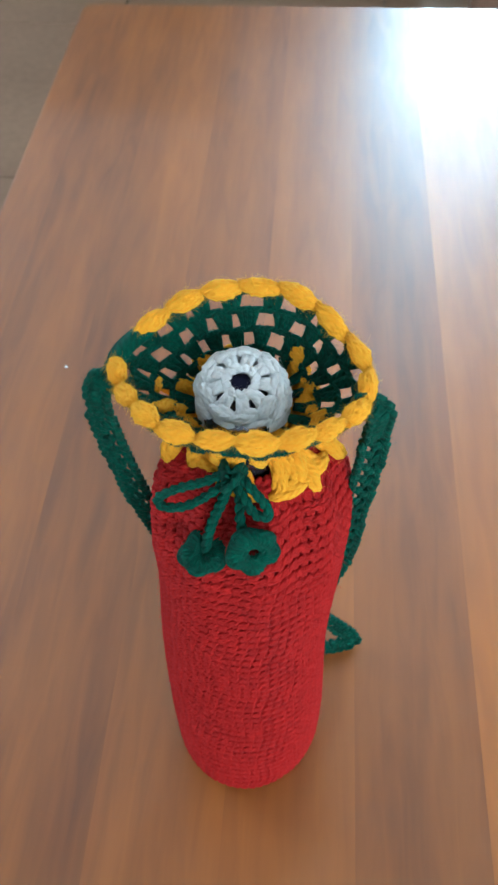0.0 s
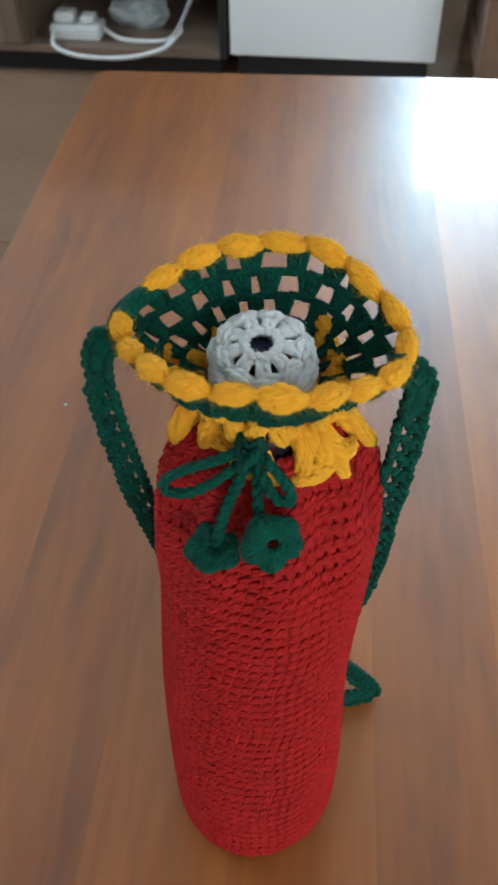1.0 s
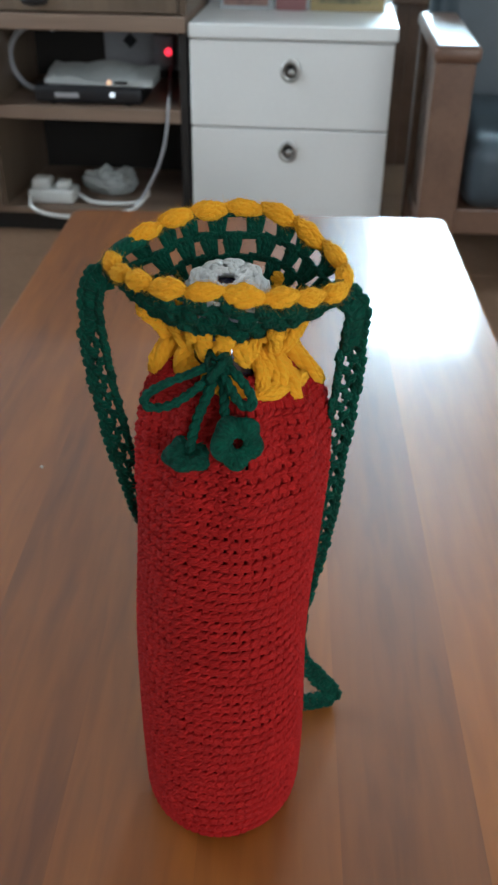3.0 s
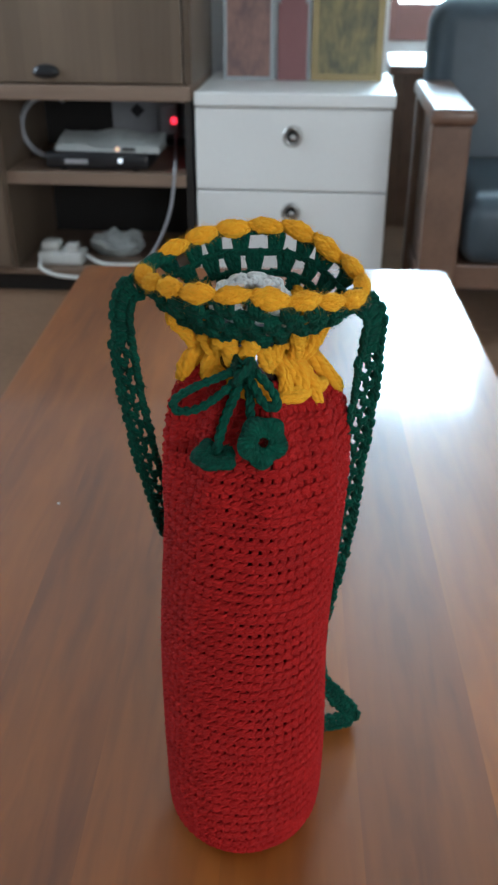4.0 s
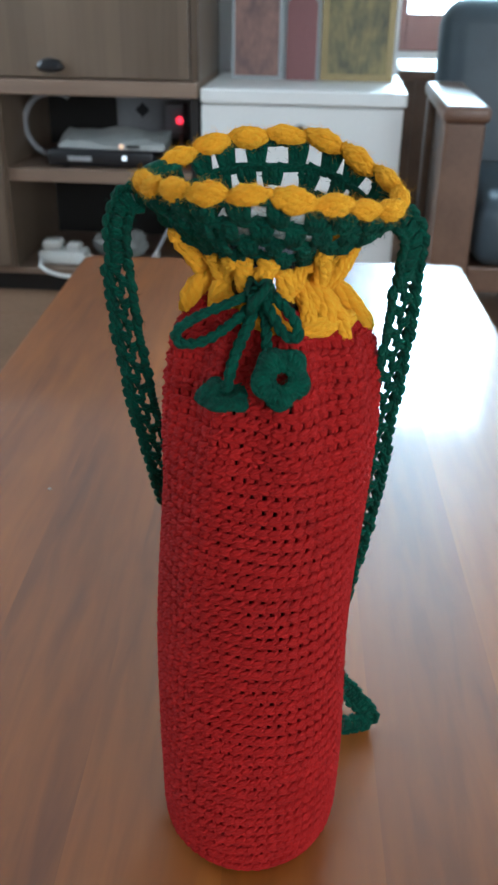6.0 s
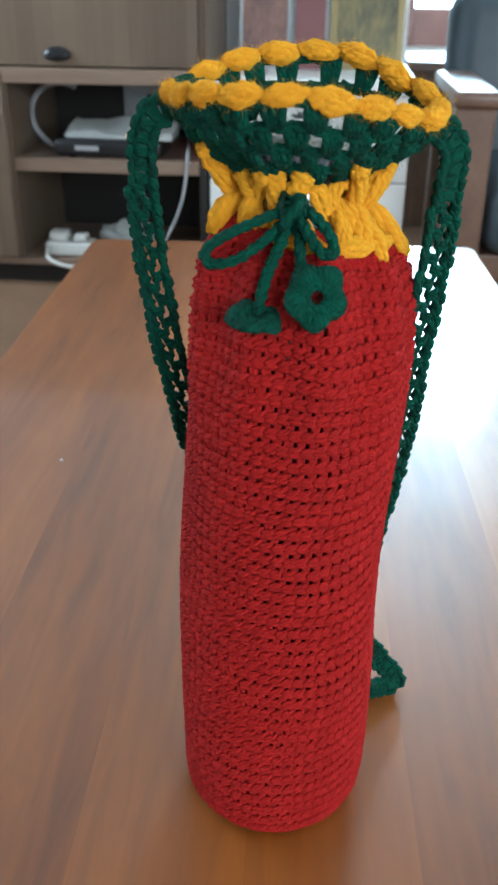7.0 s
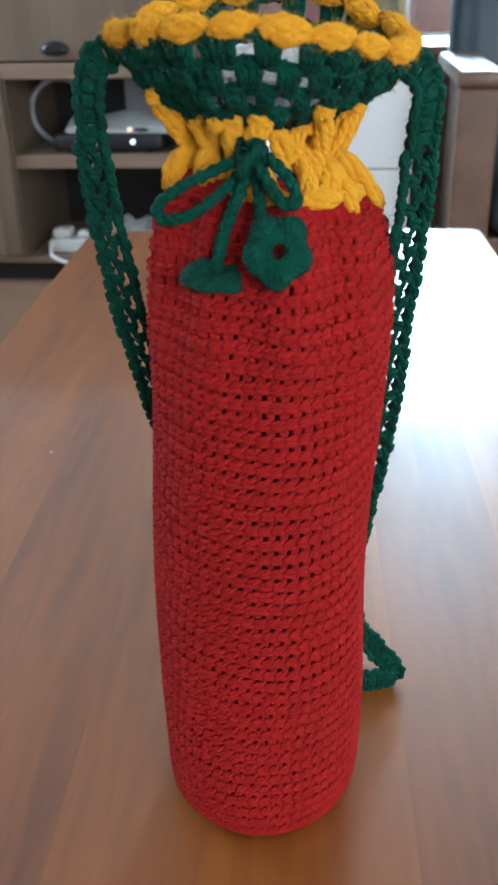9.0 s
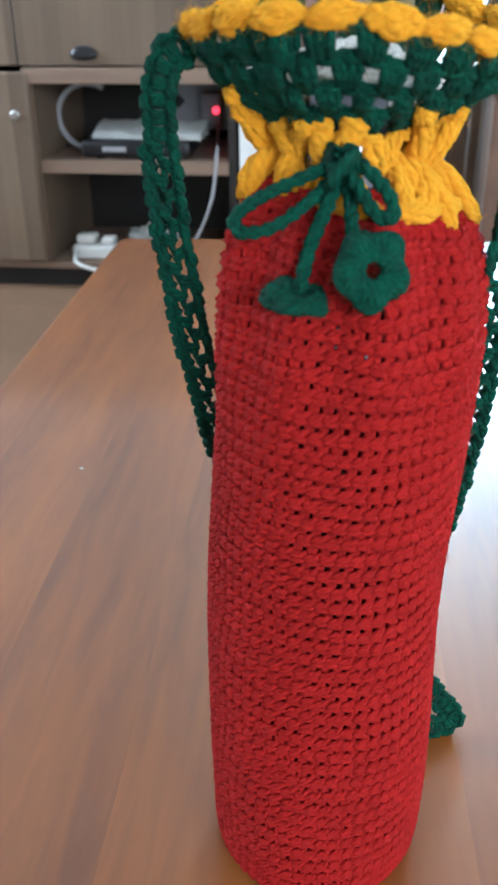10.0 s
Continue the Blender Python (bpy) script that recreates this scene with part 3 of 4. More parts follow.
# ---- armchairs ----
def armchair(x, y):
    """Origin on the floor under the front of the arm nearest the cabinet."""
    t = thing("armchair", x, y, FLOOR, "wooden armchair with dark leather cushions", "chair", "armchairs")
    h = 0.531
    for ax in (0.0, 0.70):
        part("armrest", block(ax - 0.006, ax + 0.092, -0.01, 0.49, h - 0.034, h, 0.012, seg=4), TEAK, t, "glossy varnished wooden armrest", True)
        part("front_post", block(ax, ax + 0.084, 0.0, 0.05, 0, h - 0.034, 0.006), TEAK, t)
        part("back_post", block(ax, ax + 0.06, 0.43, 0.48, 0, h - 0.034, 0.006), TEAK, t)
        for k in range(4):
            yk = 0.055 + k * 0.0935
            part("slat", block(ax + 0.02, ax + 0.04, yk, yk + 0.091, 0.12, h - 0.034, 0.004), TEAK, t)
        part("rail", block(ax + 0.012, ax + 0.048, 0.05, 0.43, 0.08, 0.12, 0.004), TEAK, t)
    part("seat_frame", block(0.084, 0.70, 0.02, 0.55, 0.13, 0.19, 0.006), TEAK, t)
    part("seat_cushion", block(0.088, 0.696, -0.005, 0.50, 0.19, 0.345, 0.045, seg=5), LEATHER, t, "dark leather seat cushion", True)
    bm = block(0.03, 0.76, 0.51, 0.66, 0.26, 0.735, 0.072, seg=6)
    bmesh.ops.rotate(bm, verts=bm.verts, cent=(0, 0.5, 0.26), matrix=Matrix.Rotation(radians(-8), 3, "X"))
    part("back_cushion", bm, LEATHER, t, "dark blue-grey leather back cushion", True)
    return t


chair = armchair(0.248, 1.600)


def side_table():
    t = thing("side_table", 0.205, 2.62, FLOOR, "small glossy wooden side table near the window", "table")
    h = 0.51
    part("tabletop", block(0, 0.45, 0, 0.42, h - 0.03, h, 0.006), TEAK, t, "glossy varnished top")
    for x in (0.015, 0.395):
        for y in (0.015, 0.365):
            part("leg", block(x, x + 0.04, y, y + 0.04, 0, h - 0.03, 0.004), TEAK, t)
    # closed panels, added to keep the gap beside the cabinet dark
    part("front_filler", block(0.055, 0.395, 0.02, 0.035, 0.0, h - 0.03), TEAK, t)
    part("side_filler", block(0.02, 0.035, 0.055, 0.365, 0.0, h - 0.03), TEAK, t)
    return t


side_table()


def crumb(x, y, r):
    bm = bmesh.new()
    bmesh.ops.create_icosphere(bm, subdivisions=2, radius=r)
    for v in bm.verts:
        v.co = Vector((v.co.x, v.co.y * 0.7, max(v.co.z * 0.5, -0.3 * r) + 0.3 * r)) * (1 + 0.3 * noise.noise(v.co * 900))
    ob = tagged(part("crumb", bm, WHITEPLASTIC), "tiny pale crumb lying on the table", "crumb")
    ob.location = (x, y, TOP)
    return ob


crumb(-0.212, 0.305, 0.0017)


# ---- floor tiles ----
def floor_tiles():
    me = bpy.data.meshes.new("tile")
    bm = block(-0.2985, 0.2985, -0.2985, 0.2985, -0.006, 0, 0.0015, seg=1)
    bm.to_mesh(me)
    bm.free()
    me.materials.append(FLOORTILE)
    parent = bpy.data.objects["floor"]
    nx, ny = int((X1 - X0) / 0.6), int((Y1 - Y0) / 0.6) + 1
    for i in range(nx):
        for j in range(ny):
            ob = new("tile", me)
            ob.location = (X0 + 0.28 + 0.6 * i, Y0 + 0.3 + 0.6 * j, FLOOR)
            ob.parent = parent


floor_tiles()


# ---- crocheted bottle bag ----
BAG = Vector((0.002, -0.0155, TOP))
SIZE = 1.113                      # the bag's measures below are for a bag 0.31 high
SHAPE_Z = [0.0, 0.002, 0.006, 0.014, 0.05, 0.12, 0.18, 0.215, 0.236, 0.250, 0.260, 0.267, 0.272, 0.278, 0.286]
SHAPE_R = [0.0345, 0.0370, 0.0390, 0.0399, 0.0406, 0.0404, 0.0402, 0.0395, 0.0380, 0.0352, 0.0290, 0.0208, 0.0160, 0.0178, 0.0245]


def ease(a, b, x):
    t = min(max((x - a) / (b - a), 0), 1)
    return t * t * (3 - 2 * t)


def bag_point(th, z, out=0.0):
    """A point of the bag's skin: th is the angle round it (-90 degrees faces the walk's start), z the height."""
    r = float(np.interp(z, SHAPE_Z, SHAPE_R))
    pleat = ease(0.17, 0.25, z) * (1 - 0.6 * ease(0.258, 0.272, z))
    r += pleat * (0.0022 * math.sin(9 * th + 0.6) + 0.0012 * math.sin(5 * th + 2.0) - 0.0050 * math.exp(-((th + math.pi / 2 + 0.02) / 0.16) ** 2)
                  - 0.0042 * math.exp(-((th + math.pi / 2 - 0.72) / 0.13) ** 2) - 0.0030 * math.exp(-((th + math.pi / 2 + 0.66) / 0.15) ** 2))
    r += 0.0006 * math.sin(3 * th + 40 * z) + out
    cx = -0.0020 + 0.0050 * ease(0.1, 0.24, z) - 0.0025 * ease(0.25, 0.28, z)
    cy = -0.001 + 0.007 * ease(0, 0.13, z) + 0.009 * ease(0.212, 0.262, z)
    lean = 0.008 * ease(0.22, 0.255, z) * math.cos(th) * (1 - ease(0.26, 0.28, z))
    return np.array((cx + r * math.cos(th), cy + r * math.sin(th), z - lean * 0.3))


def bag_body():
    b = Buf()
    rng = random.Random(11)
    rows, stitches, top = 45, 57, 0.262
    step = top / rows
    da = 2 * math.pi / stitches
    for i in range(rows):
        z0 = 0.002 + i * step
        phase = 0.06 * i + 0.25 * math.sin(0.7 * i) + rng.uniform(-0.06, 0.06)
        tight = rng.uniform(-0.12, 0.10)
        for j in range(stitches):
            th = da * (j + phase) + rng.uniform(-0.06, 0.06) * da
            warp = 0.0020 * math.sin(th * 2 + 0.5) * ease(0, 0.06, z0) * (1 - ease(0.22, 0.26, z0)) + 0.0006 * math.sin(5 * th + 0.8 * i)
            za = z0 + warp + rng.uniform(-0.0003, 0.0003)
            zb = za + step
            turn = (th + math.pi / 2 - 0.12 + math.pi) % (2 * math.pi) - math.pi
            front = math.exp(-(turn / 0.62) ** 2)
            spread = 0.30 + 0.55 * front * (0.40 + 0.60 * ease(0.05, 0.13, z0)) * ease(0.01, 0.04, z0) * (1 - 0.8 * ease(0.20, 0.245, z0))
            gap = min(max(spread + tight + rng.uniform(-0.28, 0.20), 0.0), 1.0)
            w = 0.00150 - 0.00040 * gap
            sep = 0.20 - 0.085 * gap
            # two legs of the stitch, side by side, set back behind the head of the row
            for s in (-1, 1):
                a0, a1 = th + s * da * sep, th + da * 0.05 + s * da * sep * 0.9
                depth = -0.0003 - 0.0004 * gap
                pts = [bag_point(a0, za - 0.0006, -0.0006), bag_point((a0 * 2 + a1) / 3, za + step * 0.30, depth), bag_point((a0 + 2 * a1) / 3, za + step * 0.62, depth + 0.0002), bag_point(a1, zb, -0.0005)]
                b.tube(pts, [w * 0.9, w * 1.05, w, w * 0.9], 5)
            # the two loops that lie along the head of the row
            tm = th + da * 0.42
            for h, o, tilt in ((0.0007, 0.0004, 0.0004), (-0.0010, 0.0003, -0.0002)):
                q = [bag_point(tm - da * 0.62, zb + h - tilt * 1.3, 0.0), bag_point(tm - da * 0.2, zb + h - tilt * 0.4, o + 0.0005), bag_point(tm + da * 0.2, zb + h + tilt * 0.4, o + 0.0006), bag_point(tm + da * 0.66, zb + h + tilt * 1.3, -0.0001)]
                b.tube(q, [0.0011, 0.00138, 0.00138, 0.0011], 5)
    # flat round base
    for r in np.arange(0.003, 0.038, 0.0032):
        b.tube([(r * math.cos(a), r * math.sin(a) - 0.001, 0.0021) for a in np.arange(36) * math.pi / 18], 0.002, 5, True)
    return b


def puff(b, p0, p1, radius, out, strands=6, seg=9, twist=0.9, r_strand=0.5, power=0.62, bend=0.0):
    """A plump cluster of loops drawn together at both ends."""
    p0, p1, out = np.asarray(p0, float), np.asarray(p1, float), np.asarray(out, float)
    t = (p1 - p0) / np.linalg.norm(p1 - p0)
    out = out - t * out.dot(t)
    out /= np.linalg.norm(out)
    side = np.cross(t, out)
    wobble = np.random.default_rng(int(abs(p0[0] * 1e6 + p1[2] * 3e6)) % 99991)
    u = np.linspace(0, 1, seg)
    swell = np.maximum(np.sin(math.pi * (0.04 + 0.92 * u)), 0) ** power
    line = p0 + np.outer(u, p1 - p0) + np.outer(np.sin(math.pi * u), bend * (wobble.normal(0, 1) * side + abs(wobble.normal(0, 0.6)) * out))
    for k in range(strands):
        a = 2 * math.pi * k / strands + twist * (u - 0.5)
        pts = line + radius * 0.62 * swell[:, None] * (np.cos(a)[:, None] * out + np.sin(a)[:, None] * side)
        pts += wobble.normal(0, 0.07 * radius, pts.shape)
        b.tube(pts, radius * r_strand * wobble.uniform(0.8, 1.15) * (0.35 + 0.65 * swell), 6)
    b.tube(line, radius * 0.6 * swell + 0.0002, 6)


def rim_point(th, out=0.0):
    c, s = math.cos(th), math.sin(th)
    r = 1 + 0.02 * math.sin(3 * th + 1.0) + 0.015 * math.sin(5 * th) + 0.13 * math.exp(-((th % (2 * math.pi) - 0.95) / 0.6) ** 2)
    corner = abs(c) ** 8
    droop = abs(c) ** 3.5 * (0.0095 if c > 0 else 0.0085)
    x = 0.0005 + (0.0405 * r + 0.0055 * corner + out) * c
    y = 0.004 + (0.0335 * r + out) * s
    z = 0.3105 + 0.0035 * s - 0.0025 * c + 0.003 * math.exp(-((th % (2 * math.pi) - 1.1) / 0.6) ** 2) - droop + 0.0012 * math.cos(2 * th) ** 2 + 0.0008 * math.sin(7 * th)
    return np.array((x, y, z))


def collar_point(th, v, out=0.0):
    """The flared green collar: v from its foot (0) to the rim (1)."""
    foot = bag_point(th, 0.279)
    top = rim_point(th)
    p = foot + (top - foot) * v
    bulge = 0.0025 * math.sin(math.pi * min(max(v, 0), 1))
    return p + np.array((math.cos(th), math.sin(th), -0.6)) * (bulge + out)


def collar():
    """Rows of small fans of tall stitches, each fan standing over the open square of the row below."""
    b = Buf()
    rng = random.Random(5)
    n, levels, foot = 20, 4, 0.03
    da = 2 * math.pi / n
    high = (0.97 - foot) / levels
    for k in range(levels):
        v0, v1 = foot + high * k, foot + high * (k + 1)
        fat = 0.66 + 0.34 * v1
        for j in range(n):
            th = da * (j + 0.5 * (k % 2)) + rng.uniform(-0.05, 0.05)
            spread = da * rng.uniform(0.19, 0.24)
            # four tall loops worked into one space
            for s in (-1, -0.35, 0.35, 1):
                a0, a1 = th + s * spread * 0.72, th + s * spread * 1.15 + rng.uniform(-0.02, 0.02)
                o = rng.uniform(-0.0004, 0.0007)
                pts = [collar_point(a0, v0 - 0.03, 0.0002), collar_point(a0 * 0.75 + a1 * 0.25, v0 + 0.3 * high, 0.0006 + o), collar_point(a0 * 0.3 + a1 * 0.7, v0 + 0.7 * high, 0.0008 + o), collar_point(a1, v1 + 0.015, 0.0)]
                b.tube(pts, [0.0011 * fat, 0.0015 * fat, 0.0016 * fat, 0.0011 * fat], 6)
                # loop wrapped round the post
                pts = [collar_point(a0 - 0.3 * spread, v0 + 0.35 * high, 0.0002), collar_point(a0, v0 + 0.5 * high, 0.0020), collar_point(a1 + 0.3 * spread, v0 + 0.72 * high, 0.0004)]
                b.tube(pts, [0.0006, 0.0010 * fat, 0.0006], 5)
        # thin chain that runs round the head of the row
        m = n * 2
        for j in range(m):
            th = 2 * math.pi * (j + 0.25) / m
            d = 2 * math.pi / m
            lift = 0.015 * rng.uniform(-1, 1)
            for dv, o in ((-0.014, 0.0004), (0.014, -0.0005)):
                b.tube([collar_point(th - d * 0.62, v1 + dv - 0.012 + lift, o - 0.0004), collar_point(th - 0.2 * d, v1 + dv + lift, o + 0.0005), collar_point(th + 0.2 * d, v1 + dv + lift, o + 0.0005), collar_point(th + d * 0.62, v1 + dv + 0.012, o - 0.0004)],
                       [0.0008, 0.0012 * fat, 0.0012 * fat, 0.0008], 5)
    # bare green corner of the rim where a strap is sewn on
    for o, up in ((0.0, 0.0), (0.0022, -0.0020), (-0.0020, -0.0015)):
        b.tube([rim_point(a, o) + np.array((0, 0, up)) for a in np.linspace(radians(146), radians(186), 9)], [0.0012] + [0.0021] * 7 + [0.0012], 6)
    return b


def neck_band(owner):
    ring = Buf()
    for z in (0.268, 0.2725, 0.277):
        ring.tube([bag_point(a, z, -0.0012) for a in np.arange(60) * math.pi / 30], 0.0026, 6, True)
    band = part("neck_band", ring, YELLOW, owner, "gathered yellow crocheted neck")
    rng = random.Random(9)
    n = 10
    for j in range(n):
        b = Buf()
        th = 2 * math.pi * (j + 0.3) / n + rng.uniform(-0.06, 0.06)
        out = (math.cos(th), math.sin(th), 0.2)
        side, facing = math.cos(th), math.sin(th)
        # upper clusters that flare up into the collar, tall and short by turns
        tall = 0.08 if j % 2 else -0.08
        for d, lift in ((-0.17, tall + rng.uniform(-0.03, 0.05)), (0.15, tall + rng.uniform(0.0, 0.09))):
            top = collar_point(th + d * rng.uniform(0.6, 2.0), 0.05 + lift + 0.27 * side ** 2, 0.0010)
            puff(b, bag_point(th + d * 0.8, 0.2690, 0.0010), top, 0.0043 * rng.uniform(0.75, 1.15), out, 7, 10, rng.uniform(-3.0, 3.0), 0.42, 0.42, 0.0022)
            # its head, a knuckle of yarn lying across
            puff(b, top + np.array((-0.0035 * math.sin(th), 0.0035 * math.cos(th), rng.uniform(-0.002, 0.001))), top + np.array((0.0035 * math.sin(th), -0.0035 * math.cos(th), rng.uniform(-0.002, 0.001))), 0.0031, out, 6, 7, 1.5, 0.44, 0.4)
        # plump loop lying round the waist
        puff(b, bag_point(th - 0.24, 0.2735 + rng.uniform(-0.002, 0.002), 0.0016), bag_point(th + 0.32, 0.2725 + rng.uniform(-0.002, 0.002), 0.0016), 0.0036, out, 7, 8, 1.4, 0.38)
        # lower clusters that hang over the red shoulder
        low = 0.2580 + rng.uniform(-0.0025, 0.0025)
        if facing < -0.2 and side < -0.1:
            low += 0.004
        if facing < 0.2 and side > 0.15:
            low -= 0.0015
        for d in (-0.17, 0.15):
            th2 = th + 0.10 + d
            puff(b, bag_point(th2 - d * 0.4, 0.2730, 0.0008), bag_point(th2 + rng.uniform(-0.10, 0.10), low + rng.uniform(-0.002, 0.002), 0.0016), 0.0046 * rng.uniform(0.75, 1.15), out, 7, 10, rng.uniform(-3.0, 3.0), 0.42, 0.42, 0.0022)
        puff(b, bag_point(th - 0.18, low + 0.0030, 0.0018), bag_point(th + 0.36, low + 0.0026, 0.0020), 0.0038, out, 7, 8, 1.4, 0.38)
        b.fuzz(1100, 0.0019, 300 + j, 0.00003)
        part("shell_stitch", b, YELLOW, band)
    return band


def ladder_strap(path, width, facing, holes=0.0096, solid=0.0, closed_end=0.0):
    """A crocheted strap: two braided edges with rungs between them. facing: the way its flat side looks."""
    b = Buf()
    rng = random.Random(3)
    p = np.asarray(path)
    s = np.concatenate([[0], np.cumsum(np.linalg.norm(np.diff(p, axis=0), axis=1))])
    total = s[-1]

    def at(d, across, up=0.0):
        d = min(max(d, 0), total)
        q, q1, q2 = (np.array([np.interp(min(max(x, 0), total), s, p[:, k]) for k in range(3)]) for x in (d, d - 0.003, d + 0.003))
        t = (q2 - q1) / (np.linalg.norm(q2 - q1) + 1e-9)
        f = np.asarray(facing(d / total), float)
        f = f - t * f.dot(t)
        f /= np.linalg.norm(f)
        return q + np.cross(t, f) * across + f * up
    w = width / 2
    d = 0.0
    i = 0
    while d < total - 0.002:
        full = d < solid or d > total - closed_end
        jig, lean = rng.uniform(-0.0007, 0.0007), (0 if full else rng.uniform(0.0002, 0.0014) * (1 if i % 4 else -1))
        for side in (-1, 1):
            # plump edge stitches
            o = side * w * (0.8 if full else 1.0)
            b.tube([at(d - 0.0014, o * 0.86, 0.0004), at(d + 0.0008, o * 1.12 + jig, 0.0013), at(d + 0.0028, o * 1.14 + jig, 0.0009), at(d + 0.0062, o * 0.84, -0.0004)], [0.0009, 0.0016, 0.0016, 0.0009], 5)
            b.tube([at(d - 0.0010, o * 0.78, -0.0010), at(d + 0.0013, o * 0.84, -0.0004), at(d + 0.0032, o * 0.82, 0.0006), at(d + 0.0050, o * 0.86, 0.0010)], [0.0008, 0.0014, 0.0014, 0.0008], 5)
            b.tube([at(d + 0.0006, o * 0.9, -0.0016), at(d + 0.0022, o * 0.8, -0.0022), at(d + 0.0040, o * 0.9, -0.0016)], [0.0008, 0.0014, 0.0008], 5)
        if not full:
            side = 1 if i % 2 else -1
            for k in (-1.0, 1.0):
                b.tube([at(d - lean + k * 0.0013, side * w * 0.85), at(d + k * 0.0010, side * w * 0.40, 0.0011), at(d + lean + k * 0.0010, -side * w * 0.14, 0.0004)], [0.0009, 0.0012, 0.0009], 5)
            b.tube([at(d - 0.0012, -side * w * 0.10, -0.0003), at(d + 0.0022, side * w * 0.14, 0.0008), at(d + 0.0060, side * w * 0.10, -0.0003)], [0.0008, 0.0011, 0.0008], 5)
        else:
            for k in (-1, 0.1, 1.1):
                b.tube([at(d - lean + k * 0.0015, -w * 0.8), at(d + 0.0003 - 0.3 * lean + k * 0.0011, -w * 0.25, 0.0011), at(d + 0.0006 + 0.3 * lean + k * 0.0011, w * 0.25, 0.0010), at(d + lean + k * 0.0015, w * 0.8)], [0.0009, 0.0012, 0.0012, 0.0009], 5)
        d += holes / 2
        i += 1
    return b


def twisted_cord(pts, r=0.0011, count=40, plies=2):
    b = Buf()
    p = curve_points(pts, count)
    t = np.gradient(p, axis=0)
    t /= np.linalg.norm(t, axis=1)[:, None]
    n = np.cross(t, (0.3, 1.0, 0.2))
    n /= np.linalg.norm(n, axis=1)[:, None]
    m = np.cross(t, n)
    s = np.concatenate([[0], np.cumsum(np.linalg.norm(np.diff(p, axis=0), axis=1))])
    for k in range(plies):
        a = s / 0.0075 * 2 * math.pi + 2 * math.pi * k / plies
        b.tube(p + r * 0.6 * (np.cos(a)[:, None] * n + np.sin(a)[:, None] * m), r, 6)
    return b


def flower(centre, normal, radius, petals=5, cup=0.0, hole=0.33, turn=0.0, wide=1.0, wave=0.0012):
    """A little crocheted flower with an open middle."""
    b = Buf()
    c, nrm = np.asarray(centre, float), np.asarray(normal, float)
    nrm = nrm / np.linalg.norm(nrm)
    u = np.cross(nrm, (0, 0, 1.0))
    u /= np.linalg.norm(u)
    v = np.cross(nrm, u)

    def at(a, r, h=0.0):
        return c + u * r * wide * math.cos(a) + v * r * math.sin(a) + nrm * (h + cup * (r / radius) ** 2)
    for k in range(petals):
        a = turn + 2 * math.pi * k / petals
        for s in np.linspace(-0.42, 0.42, 6):
            aa = a + s * 2 * math.pi / petals
            reach = radius * (1 - 0.20 * abs(s / 0.5) ** 2)
            b.tube([at(aa, radius * hole), at(aa + 0.04, radius * (hole + 0.25), 0.0014), at(aa + 0.02, reach * 0.85, 0.0016 + wave * math.sin(petals * (aa - turn) + 1.2)), at(aa - 0.06, reach, wave * math.sin(petals * (aa - turn) + 1.2))], [0.0011, 0.0016, 0.0019, 0.0013], 6)
    # the inner round, short stitches lapping over one another
    for k in range(9):
        x = turn + 2 * math.pi * k / 9
        b.tube([at(x - 0.3, radius * hole * 1.15, -0.0012), at(x, radius * hole * 1.05, 0.0006), at(x + 0.35, radius * hole * 1.3, 0.0010), at(x + 0.7, radius * hole * 1.55, -0.0006)], [0.0009, 0.0014, 0.0015, 0.0010], 6)
    ring = [at(x, radius * (0.88 + 0.09 * math.cos(petals * (x - turn))), 0.0004 + wave * math.sin(petals * (x - turn) + 1.2) + 0.0012 * math.sin(2 * x)) for x in np.arange(50) * math.pi / 25]
    b.tube(ring, 0.0017, 6, True)
    return b


bag = thing("crocheted_bottle_bag", *BAG, "red crocheted bottle bag with yellow neck and green straps", "bag")
bag.scale = (SIZE, SIZE, SIZE)
part("body", bag_body().fuzz(75000, 0.0017, 7, 0.000045), RED, bag, "red crocheted tube with small open stitches")
neck_band(bag)
part("collar", collar().fuzz(14000, 0.0020, 8, 0.000035), GREEN, bag, "flared dark green openwork collar")

rng = random.Random(21)
PUFFS = 18
for i in range(PUFFS):
    d = 2 * math.pi / PUFFS
    th = d * (i + 0.25)
    if radians(150) < th < radians(172):
        continue                  # the bare corner
    b = Buf()
    p0, p1 = rim_point(th - d * 0.53), rim_point(th + d * 0.53)
    lift = np.array((0.25 * math.cos(th), 0.25 * math.sin(th), 1.0)) * 0.0012
    fat = rng.uniform(0.92, 1.14)
    puff(b, p0 + lift * rng.uniform(-0.4, 0.4), p1 + lift * rng.uniform(0.4, 1.6), 0.0041 * fat, (math.cos(th), math.sin(th), 0.8), 11, 12, rng.uniform(0.6, 1.6), 0.33, 0.85)
    b.fuzz(800, 0.0020, 100 + i, 0.00003)
    part("rim_puff", b, YELLOW, bag)

# drawstring with its bow and flowers, in front of the neck
KNOT = np.array((-0.0005, -0.0140, 0.2730))


def off(*p):
    return KNOT + np.array(p)


